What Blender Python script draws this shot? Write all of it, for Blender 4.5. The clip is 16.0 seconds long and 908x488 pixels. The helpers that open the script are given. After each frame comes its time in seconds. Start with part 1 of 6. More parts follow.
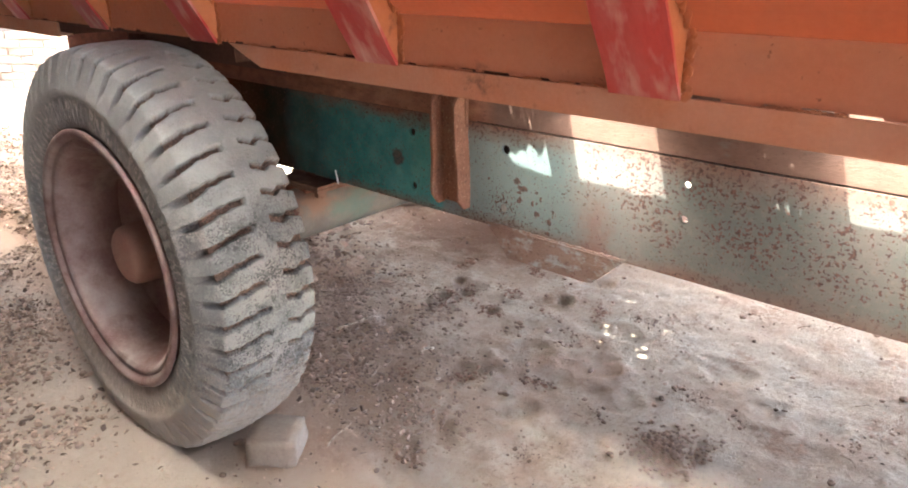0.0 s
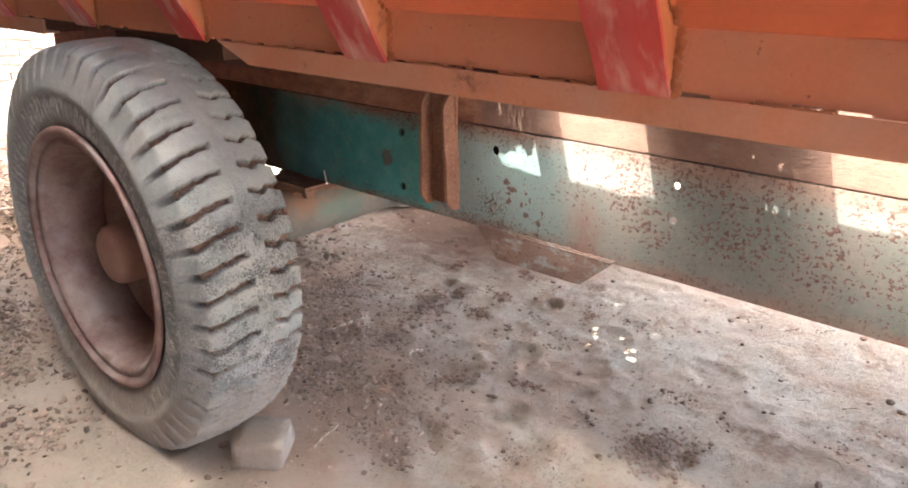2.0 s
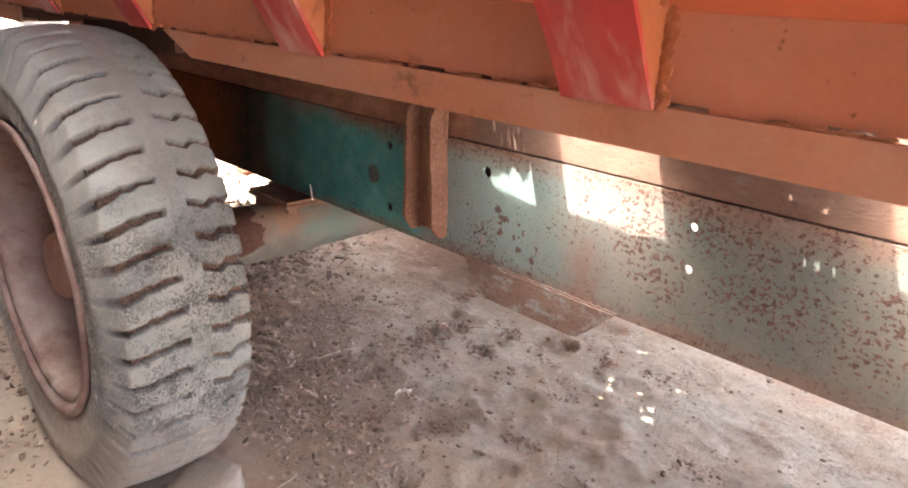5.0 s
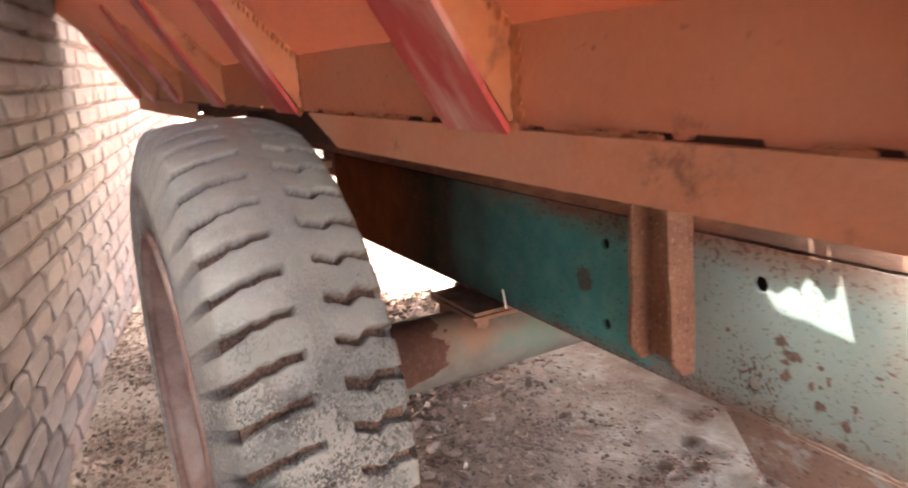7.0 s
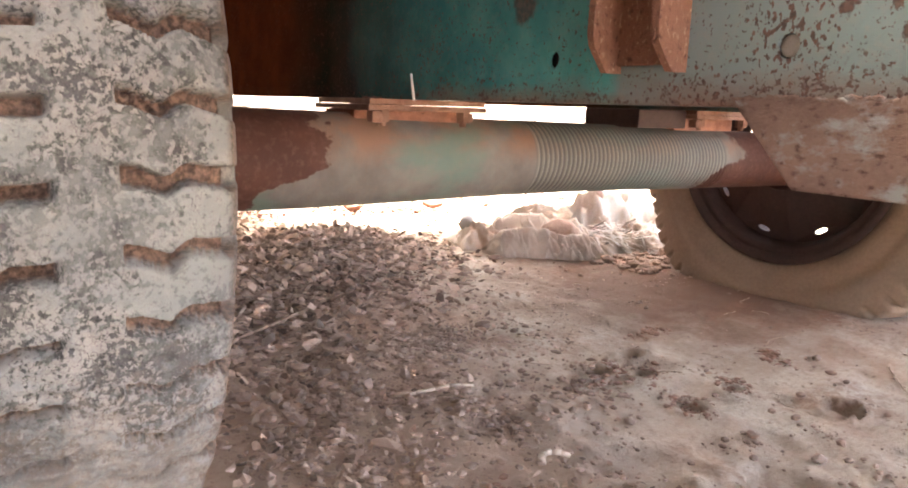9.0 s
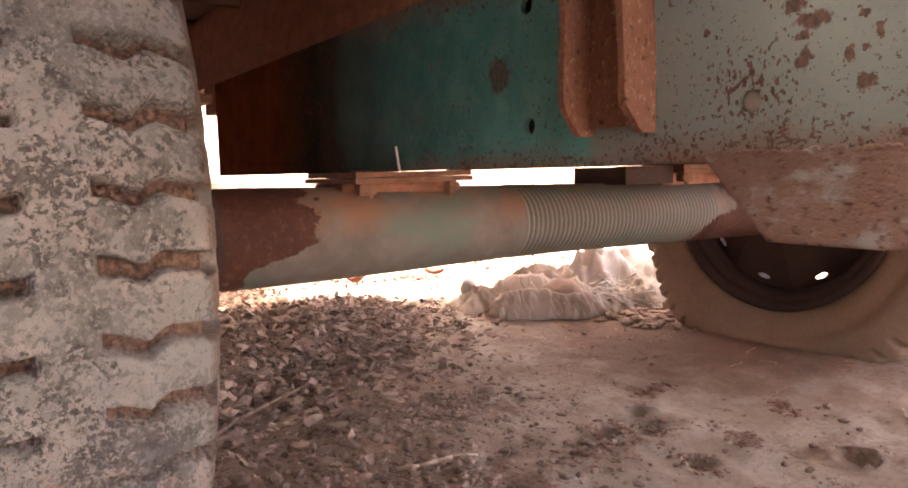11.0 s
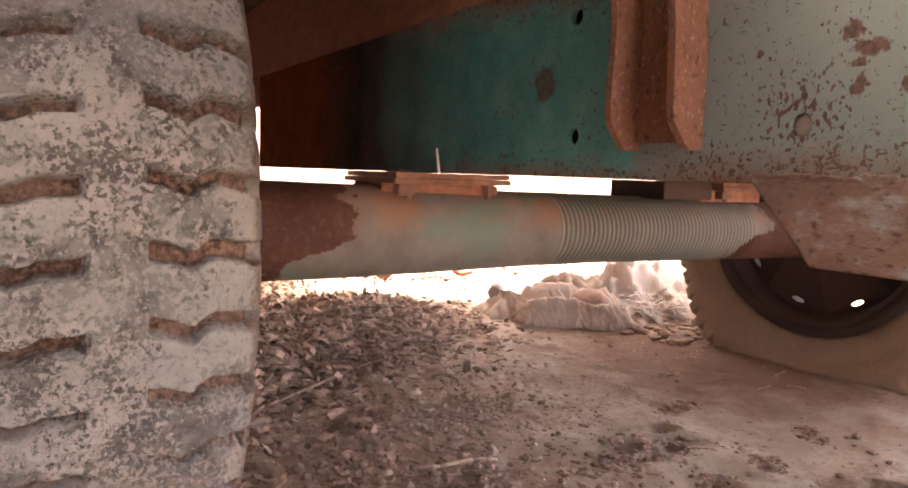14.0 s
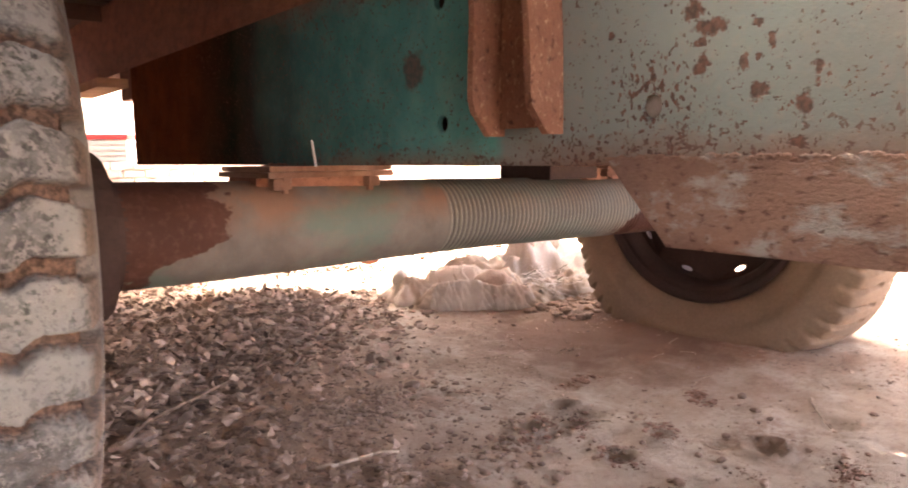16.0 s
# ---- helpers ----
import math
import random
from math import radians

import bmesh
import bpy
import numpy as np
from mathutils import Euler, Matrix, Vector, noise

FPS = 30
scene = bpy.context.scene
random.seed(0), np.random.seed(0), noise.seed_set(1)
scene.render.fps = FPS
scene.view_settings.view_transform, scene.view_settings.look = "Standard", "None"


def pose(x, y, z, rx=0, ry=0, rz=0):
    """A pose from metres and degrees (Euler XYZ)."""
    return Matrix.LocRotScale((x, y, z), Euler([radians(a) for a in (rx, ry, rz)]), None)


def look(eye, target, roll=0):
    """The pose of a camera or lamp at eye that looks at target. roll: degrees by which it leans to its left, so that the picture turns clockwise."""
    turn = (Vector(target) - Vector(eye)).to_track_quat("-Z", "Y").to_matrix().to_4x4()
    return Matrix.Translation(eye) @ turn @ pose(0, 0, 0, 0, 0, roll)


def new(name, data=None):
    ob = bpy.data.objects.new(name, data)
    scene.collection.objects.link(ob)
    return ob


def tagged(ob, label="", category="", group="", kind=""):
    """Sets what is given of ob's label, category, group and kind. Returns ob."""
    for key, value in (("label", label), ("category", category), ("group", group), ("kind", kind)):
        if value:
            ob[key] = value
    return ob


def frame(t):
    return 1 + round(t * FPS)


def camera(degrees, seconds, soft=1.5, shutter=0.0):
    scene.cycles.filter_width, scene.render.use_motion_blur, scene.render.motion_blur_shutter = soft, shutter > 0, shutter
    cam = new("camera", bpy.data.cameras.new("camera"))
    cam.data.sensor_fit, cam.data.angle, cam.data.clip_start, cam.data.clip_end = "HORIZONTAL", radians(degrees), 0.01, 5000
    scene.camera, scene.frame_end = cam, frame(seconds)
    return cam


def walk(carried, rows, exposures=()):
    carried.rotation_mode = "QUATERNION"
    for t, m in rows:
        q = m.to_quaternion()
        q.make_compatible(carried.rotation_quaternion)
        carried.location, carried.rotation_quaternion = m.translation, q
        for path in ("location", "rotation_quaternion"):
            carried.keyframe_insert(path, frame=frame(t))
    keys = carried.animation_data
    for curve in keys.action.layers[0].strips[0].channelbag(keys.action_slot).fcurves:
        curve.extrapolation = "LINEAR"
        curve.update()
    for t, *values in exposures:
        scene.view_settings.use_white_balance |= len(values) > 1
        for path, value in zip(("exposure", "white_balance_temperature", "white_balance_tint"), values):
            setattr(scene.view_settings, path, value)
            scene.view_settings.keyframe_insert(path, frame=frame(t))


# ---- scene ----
cam = camera(65.7, 16.0, soft=1.8, shutter=0.35)
PATH = [
    (0, (0.2182, -0.0745, 1.1437), (-1.094, 1.445, 0.3467), 0.1),
    (0.5, (0.2203, -0.0745, 1.1394), (-1.1135, 1.4472, 0.3834), 0.1),
    (1, (0.2246, -0.0734, 1.1416), (-1.0886, 1.4677, 0.3877), -0.1),
    (1.5, (0.2246, -0.0745, 1.1405), (-1.0757, 1.4785, 0.3888), 0.1),
    (2, (0.2171, -0.0713, 1.1308), (-1.0746, 1.4742, 0.3488), 0.7),
    (2.5, (0.2106, -0.0713, 1.1254), (-1.0692, 1.4926, 0.3618), 1.2),
    (3, (0.2117, -0.0756, 1.1243), (-1.1059, 1.4677, 0.3845), 1.3),
    (3.2, (0.2138, -0.0572, 1.12), (-1.0735, 1.4969, 0.3521), 1.8),
    (5.3, (0.1458, 0.2538, 1.0789), (-1.3187, 1.6762, 0.3726), 1.8),
    (5.5, (0.0745, 0.2819, 1.0854), (-1.417, 1.7064, 0.4428), -0.4),
    (6, (-0.0356, 0.3002, 1.0843), (-1.5131, 1.7442, 0.4547), -0.1),
    (6.5, (-0.0961, 0.3434, 1.0757), (-1.7183, 1.6697, 0.5497), -2.2),
    (7, (-0.1663, 0.4525, 1.0422), (-2.0023, 1.4602, 0.5152), -3.4),
    (7.2, (-0.2138, 0.4903, 1.0109), (-2.0963, 1.4062, 0.4817), -1.2),
    (7.4, (-0.256, 0.5087, 0.9677), (-2.1384, 1.3997, 0.3942), 0.3),
    (7.5, (-0.2776, 0.5303, 0.905), (-2.1881, 1.3889, 0.3748), 1.5),
    (7.7, (-0.3186, 0.5249, 0.85), (-2.1902, 1.4699, 0.3326), 2.1),
    (8, (-0.3823, 0.58, 0.688), (-2.1805, 1.6848, 0.2268), 2.9),
    (8.2, (-0.402, 0.615, 0.618), (-2.022, 1.713, 0.205), 2.5),
    (10.3, (-0.3899, 0.6534, 0.5022), (-2.1427, 1.8641, 0.1447), 0.4),
    (10.5, (-0.391, 0.6577, 0.5141), (-2.1438, 1.8803, 0.2074), -0.5),
    (11, (-0.3823, 0.6577, 0.5357), (-2.1557, 1.8706, 0.3132), -1.4),
    (11.5, (-0.3834, 0.6674, 0.5422), (-2.1524, 1.877, 0.2722), -0.5),
    (12, (-0.3834, 0.6826, 0.5346), (-2.1244, 1.9321, 0.2646), 0.9),
    (12.5, (-0.3802, 0.6772, 0.5411), (-2.1352, 1.9138, 0.3002), 0.1),
    (13, (-0.3866, 0.6685, 0.54), (-2.1514, 1.89, 0.297), 0.4),
    (13.5, (-0.3866, 0.6491, 0.5378), (-2.1946, 1.809, 0.3056), 1.5),
    (14, (-0.3834, 0.6448, 0.5389), (-2.2043, 1.7874, 0.3218), 1.9),
    (14.5, (-0.3726, 0.6577, 0.5519), (-2.1805, 1.8284, 0.3823), -0.0),
    (15, (-0.3737, 0.6826, 0.5627), (-2.1362, 1.9116, 0.3456), -2.1),
    (15.5, (-0.378, 0.6847, 0.5594), (-2.12, 1.9343, 0.2916), -2.6),
    (16, (-0.3748, 0.6977, 0.5486), (-2.038, 2.0509, 0.283), -0.7),
]
walk(cam, [(t, look(eye, target, roll)) for t, eye, target, roll in PATH],
     exposures=[(0, 6.87, 6100, -5), (5.3, 6.89, 6450, 0), (6.6, 6.69, 6900, 5), (7.2, 7.03, 6250, -2), (7.5, 7.07, 6000, -7), (8.0, 7.50, 6000, -10), (10.4, 6.46, 7750, 16), (12.6, 6.49, 7800, 16), (14.0, 6.58, 7700, 15), (16, 6.72, 7450, 12)])

# ---- light ----
SUN = Vector((-0.28, -0.45, 1.0)).normalized()
world = bpy.data.worlds.new("sky")
scene.world = world
world.use_nodes = True
wt = world.node_tree
sky = wt.nodes.new("ShaderNodeTexSky")
sky.sky_type = "NISHITA"
sky.sun_disc = False
sky.sun_elevation = math.asin(SUN.z)
sky.sun_rotation = math.atan2(SUN.x, SUN.y)
sky.dust_density = 1.8
sky.ozone_density = 0.0
sky.air_density = 0.035
wt.links.new(sky.outputs[0], wt.nodes["Background"].inputs[0])
wt.nodes["Background"].inputs[1].default_value = 0.15
sun_data = bpy.data.lights.new("sun", "SUN")
sun_data.energy = 0.25
sun_data.angle = radians(0.5)
sun_data.color = (1.0, 0.955, 0.90)
sun = new("sun", sun_data)
sun.matrix_world = look(SUN * 30, (0, 0, 0))


# ---- materials ----
def nodes_of(name):
    m = bpy.data.materials.new(name)
    m.use_nodes = True
    return m, m.node_tree, m.node_tree.nodes["Principled BSDF"]


def tex_noise(nt, vec, scale, detail=6.0, rough=0.6):
    n = nt.nodes.new("ShaderNodeTexNoise")
    n.inputs["Scale"].default_value = scale
    n.inputs["Detail"].default_value = detail
    n.inputs["Roughness"].default_value = rough
    nt.links.new(vec, n.inputs["Vector"])
    return n.outputs["Fac"]


def ramp(nt, fac, lo, hi):
    r = nt.nodes.new("ShaderNodeMapRange")
    r.inputs["From Min"].default_value = lo
    r.inputs["From Max"].default_value = hi
    nt.links.new(fac, r.inputs["Value"])
    return r.outputs[0]


def blend(nt, fac, a, b, kind="MIX"):
    m = nt.nodes.new("ShaderNodeMix")
    m.data_type = "RGBA"
    m.blend_type = kind
    for value, slot in ((fac, m.inputs[0]), (a, m.inputs[6]), (b, m.inputs[7])):
        if isinstance(value, (int, float)):
            slot.default_value = value
        elif isinstance(value, tuple):
            slot.default_value = (*value, 1.0)
        else:
            nt.links.new(value, slot)
    return m.outputs[2]


def arith(nt, op, a, b):
    m = nt.nodes.new("ShaderNodeMath")
    m.operation = op
    for value, slot in ((a, m.inputs[0]), (b, m.inputs[1])):
        if isinstance(value, (int, float)):
            slot.default_value = value
        else:
            nt.links.new(value, slot)
    return m.outputs[0]


def coords(nt, stretch=(1, 1, 1)):
    tc = nt.nodes.new("ShaderNodeTexCoord")
    mp = nt.nodes.new("ShaderNodeMapping")
    mp.inputs["Scale"].default_value = stretch
    nt.links.new(tc.outputs["Object"], mp.inputs["Vector"])
    return mp.outputs[0]


def bumped(nt, bsdf, height, strength, distance=0.01):
    b = nt.nodes.new("ShaderNodeBump")
    b.inputs["Strength"].default_value = strength
    b.inputs["Distance"].default_value = distance
    nt.links.new(height, b.inputs["Height"])
    nt.links.new(b.outputs[0], bsdf.inputs["Normal"])


def surface(name, a, b, big=3.0, fine=60.0, rough=0.8, metal=0.0, bump=0.3, depth=0.004,
            spots=None, dust=None, stretch=(1, 1, 1), per_object=0.0, per_island=0.0, stain=None):
    """A worn surface: two colours mixed at two scales, spots of rust or dirt (colour, scale, low, high) and a veil of dust."""
    m, nt, bsdf = nodes_of(name)
    v = coords(nt, stretch)
    large, small = tex_noise(nt, v, big, 5), tex_noise(nt, v, fine * 1.8, 6, 0.7)
    both = arith(nt, "ADD", arith(nt, "MULTIPLY", large, 0.6), arith(nt, "MULTIPLY", small, 0.4))
    col = blend(nt, ramp(nt, both, 0.38, 0.62), a, b)
    height = small
    if dust:
        col = blend(nt, ramp(nt, tex_noise(nt, v, dust[1], 8, 0.65), dust[2], dust[3]), col, dust[0])
    if spots:
        mask = ramp(nt, tex_noise(nt, v, spots[1], 4, 0.55), spots[2], spots[3])
        col = blend(nt, mask, col, spots[0])
        height = arith(nt, "SUBTRACT", small, arith(nt, "MULTIPLY", mask, 0.6))
    if stain:
        # one rusty smear with a centre and a size, in metres
        d = nt.nodes.new("ShaderNodeVectorMath")
        d.operation = "DISTANCE"
        sv = coords(nt, (1.0, 1.0, 1.9))
        nt.links.new(sv, d.inputs[0])
        d.inputs[1].default_value = (stain[1], stain[2], stain[3] * 1.9)
        blur = arith(nt, "MULTIPLY", arith(nt, "SUBTRACT", tex_noise(nt, v, 34, 8, 0.8), 0.5), stain[4] * 5.0)
        col = blend(nt, arith(nt, "MULTIPLY", arith(nt, "MULTIPLY", ramp(nt, arith(nt, "ADD", d.outputs["Value"], blur), stain[4], stain[4] * 0.45), ramp(nt, tex_noise(nt, v, 48, 6, 0.7), 0.40, 0.56)), 0.75), col, stain[0])
    if per_object or per_island:
        if per_object:
            r = nt.nodes.new("ShaderNodeObjectInfo").outputs["Random"]
        else:
            r = nt.nodes.new("ShaderNodeNewGeometry").outputs["Random Per Island"]
        hsv = nt.nodes.new("ShaderNodeHueSaturation")
        amount = per_object or per_island
        nt.links.new(arith(nt, "ADD", arith(nt, "MULTIPLY", r, amount), 1.0 - amount * 0.5), hsv.inputs["Value"])
        nt.links.new(col, hsv.inputs["Color"])
        col = hsv.outputs[0]
    nt.links.new(col, bsdf.inputs["Base Color"])
    rr = nt.nodes.new("ShaderNodeMapRange")
    rr.inputs["To Min"].default_value, rr.inputs["To Max"].default_value = rough - 0.1, min(1.0, rough + 0.1)
    nt.links.new(small, rr.inputs["Value"])
    nt.links.new(rr.outputs[0], bsdf.inputs["Roughness"])
    bsdf.inputs["Metallic"].default_value = metal
    bsdf.inputs["Specular IOR Level"].default_value = 0.4 if rough < 0.7 else 0.2
    if bump:
        bumped(nt, bsdf, height, bump, depth)
    return m


M_PLATE = surface("dusty_orange_paint", (0.51, 0.19, 0.098), (0.44, 0.152, 0.076), 4, 70, 0.62, 0, 0.25, 0.002,
                  spots=((0.23, 0.08, 0.04), 75, 0.67, 0.74), dust=((0.46, 0.245, 0.16), 5, 0.42, 1.0), stain=((0.20, 0.085, 0.05), -0.455, 0.7665, 1.005, 0.018))
M_FLANGE = surface("dusty_orange_flange_paint", (0.50, 0.215, 0.122), (0.41, 0.165, 0.09), 5, 80, 0.7, 0, 0.3, 0.003,
                   spots=((0.20, 0.08, 0.045), 26, 0.66, 0.80), dust=((0.46, 0.29, 0.21), 7, 0.42, 0.95), stain=((0.17, 0.085, 0.055), -0.44, 0.76, 0.980, 0.034))
M_ORANGE = surface("orange_paint", (0.265, 0.094, 0.045), (0.228, 0.076, 0.035), 2.2, 60, 0.5, 0, 0.15, 0.002,
                   spots=((0.17, 0.05, 0.025), 30, 0.68, 0.8), dust=((0.36, 0.16, 0.08), 3, 0.5, 1.2))
# the orange paint again, made lighter for the rib cheeks
M_CHEEK = surface("lighter_orange_paint", (0.42, 0.145, 0.055), (0.36, 0.115, 0.045), 5, 60, 0.55, 0, 0.2, 0.002,
                  spots=((0.20, 0.07, 0.035), 26, 0.64, 0.76), dust=((0.48, 0.25, 0.15), 6, 0.45, 1.0))
M_RED = surface("faded_red_paint", (0.33, 0.018, 0.018), (0.42, 0.045, 0.038), 7, 50, 0.5, 0, 0.2, 0.002,
                spots=((0.50, 0.27, 0.22), 15, 0.49, 0.70), dust=((0.40, 0.14, 0.11), 8, 0.45, 1.0), stretch=(1.6, 1, 0.45))
M_WELD = surface("painted_weld", (0.42, 0.175, 0.085), (0.30, 0.115, 0.06), 12, 120, 0.75, 0.1, 0.5, 0.004)
M_RUST = surface("rusted_steel", (0.17, 0.078, 0.047), (0.10, 0.045, 0.03), 6, 90, 0.85, 0.1, 0.6, 0.004,
                 dust=((0.35, 0.22, 0.16), 9, 0.45, 0.85))
M_HANGER = surface("rusted_hanger_paint", (0.275, 0.185, 0.148), (0.195, 0.124, 0.098), 16, 170, 0.85, 0.0, 0.6, 0.004,
                   spots=((0.12, 0.068, 0.052), 130, 0.56, 0.70), dust=((0.33, 0.335, 0.32), 26, 0.51, 0.62), stretch=(0.7, 1, 1.2))
M_BRACKET = surface("rusted_bracket_steel", (0.33, 0.165, 0.108), (0.23, 0.11, 0.073), 14, 190, 0.85, 0.0, 0.8, 0.004,
                    spots=((0.115, 0.056, 0.04), 170, 0.58, 0.72), dust=((0.50, 0.33, 0.225), 190, 0.56, 0.72), stretch=(1, 1, 0.7))
M_PLUG = surface("pale_plug_paint", (0.33, 0.31, 0.285), (0.25, 0.22, 0.195), 60, 200, 0.7, 0, 0.3, 0.002)
M_DARK = surface("dark_underside_steel", (0.11, 0.056, 0.042), (0.07, 0.036, 0.027), 4, 60, 0.85, 0.1, 0.3, 0.003)
M_FLATTYRE = surface("clay_covered_tyre_rubber", (0.27, 0.195, 0.135), (0.185, 0.13, 0.092), 3, 60, 0.92, 0, 0.4, 0.003)
M_RIM = surface("rusty_red_rim_paint", (0.265, 0.165, 0.142), (0.175, 0.10, 0.086), 5, 70, 0.9, 0.0, 0.8, 0.004,
                spots=((0.15, 0.085, 0.068), 11, 0.58, 0.78), dust=((0.36, 0.285, 0.25), 6, 0.44, 0.68))
M_HUB = surface("dusty_hub_cap", (0.33, 0.185, 0.14), (0.25, 0.13, 0.10), 8, 70, 0.8, 0.05, 0.3, 0.002, dust=((0.34, 0.24, 0.19), 10, 0.45, 0.9))
# near-black stands in for the shade inside the far rim and in gaps
M_SHADE_BLACK = surface("near_black_for_shade", (0.060, 0.034, 0.028), (0.036, 0.023, 0.02), 6, 60, 0.8, 0.1, 0.3, 0.002)
M_WOOD = surface("weathered_wood_block", (0.34, 0.19, 0.12), (0.22, 0.115, 0.07), 5, 60, 0.9, 0, 0.4, 0.003, stretch=(3, 0.4, 3))
M_BRICK = surface("pale_clay_brick", (0.262, 0.208, 0.184), (0.215, 0.168, 0.148), 8, 45, 0.95, 0, 0.9, 0.012,
                  dust=((0.30, 0.25, 0.225), 9, 0.4, 0.8), per_object=0.10)
M_BRICKS = surface("pale_clay_brickwork", (0.262, 0.208, 0.184), (0.215, 0.168, 0.148), 8, 45, 0.95, 0, 0.9, 0.012,
                   dust=((0.30, 0.25, 0.225), 9, 0.4, 0.8), per_island=0.10)
M_REDBRICK = surface("damp_red_brick", (0.29, 0.20, 0.165), (0.235, 0.158, 0.127), 6, 60, 0.95, 0, 0.7, 0.006,
                     dust=((0.29, 0.23, 0.20), 6, 0.45, 0.75), per_object=0.2)
# brick paled in the colour so the sunlit stack burns out to white
M_SUNBRICK = surface("sunlit_paled_brick", (0.66, 0.57, 0.51), (0.55, 0.46, 0.40), 5, 60, 0.95, 0, 0.5, 0.005, per_object=0.15)
M_CHOCK = surface("dusty_chock_brick", (0.33, 0.262, 0.205), (0.25, 0.192, 0.15), 9, 70, 0.95, 0, 0.8, 0.006, dust=((0.35, 0.275, 0.218), 12, 0.45, 0.75))
M_MORTAR = surface("mud_mortar", (0.20, 0.14, 0.108), (0.13, 0.09, 0.07), 6, 50, 1.0, 0, 0.6, 0.006)
M_SACK = surface("woven_plastic_sack", (0.47, 0.39, 0.315), (0.37, 0.295, 0.235), 10, 140, 0.8, 0, 0.7, 0.004, dust=((0.27, 0.19, 0.14), 9, 0.54, 0.76))
M_FILM = surface("white_torn_film", (0.41, 0.37, 0.33), (0.31, 0.27, 0.23), 8, 90, 0.6, 0, 0.4, 0.004, per_island=0.3)
M_LEAF = surface("dry_leaf_litter", (0.41, 0.298, 0.228), (0.21, 0.142, 0.106), 3, 40, 0.95, 0, 0.3, 0.003, per_island=1.35)
M_DEADLEAF = surface("dead_leaf", (0.13, 0.045, 0.028), (0.085, 0.034, 0.022), 20, 90, 0.85, 0, 0.3, 0.002)
M_CLOD = surface("soil_clods_and_dung", (0.37, 0.268, 0.208), (0.235, 0.163, 0.123), 4, 60, 1.0, 0, 0.6, 0.004, per_island=0.7)
M_SCUFF = surface("scuffed_red_soil", (0.34, 0.21, 0.155), (0.21, 0.125, 0.09), 4, 60, 1.0, 0, 0.6, 0.004, per_island=0.5)
M_TWIG = surface("dry_brown_twig", (0.25, 0.17, 0.12), (0.17, 0.11, 0.08), 20, 80, 0.9, 0, 0.3, 0.002)
M_STRAW = surface("pale_straw", (0.50, 0.40, 0.31), (0.38, 0.285, 0.205), 10, 80, 0.9, 0, 0.2, 0.002, per_island=0.5)
M_WHITE = surface("white_plaster", (0.74, 0.68, 0.60), (0.66, 0.59, 0.51), 2, 30, 0.95, 0, 0.4, 0.004)
M_BRIGHT = surface("bare_bright_pin", (0.8, 0.76, 0.7), (0.7, 0.65, 0.6), 8, 60, 0.5, 0.0, 0.0)
M_CRATE = surface("red_plastic", (0.5, 0.03, 0.03), (0.4, 0.03, 0.03), 4, 50, 0.5, 0, 0.1, 0.002)
M_GREYCRATE = surface("grey_plastic", (0.35, 0.35, 0.33), (0.28, 0.28, 0.27), 4, 50, 0.5, 0, 0.1, 0.002)


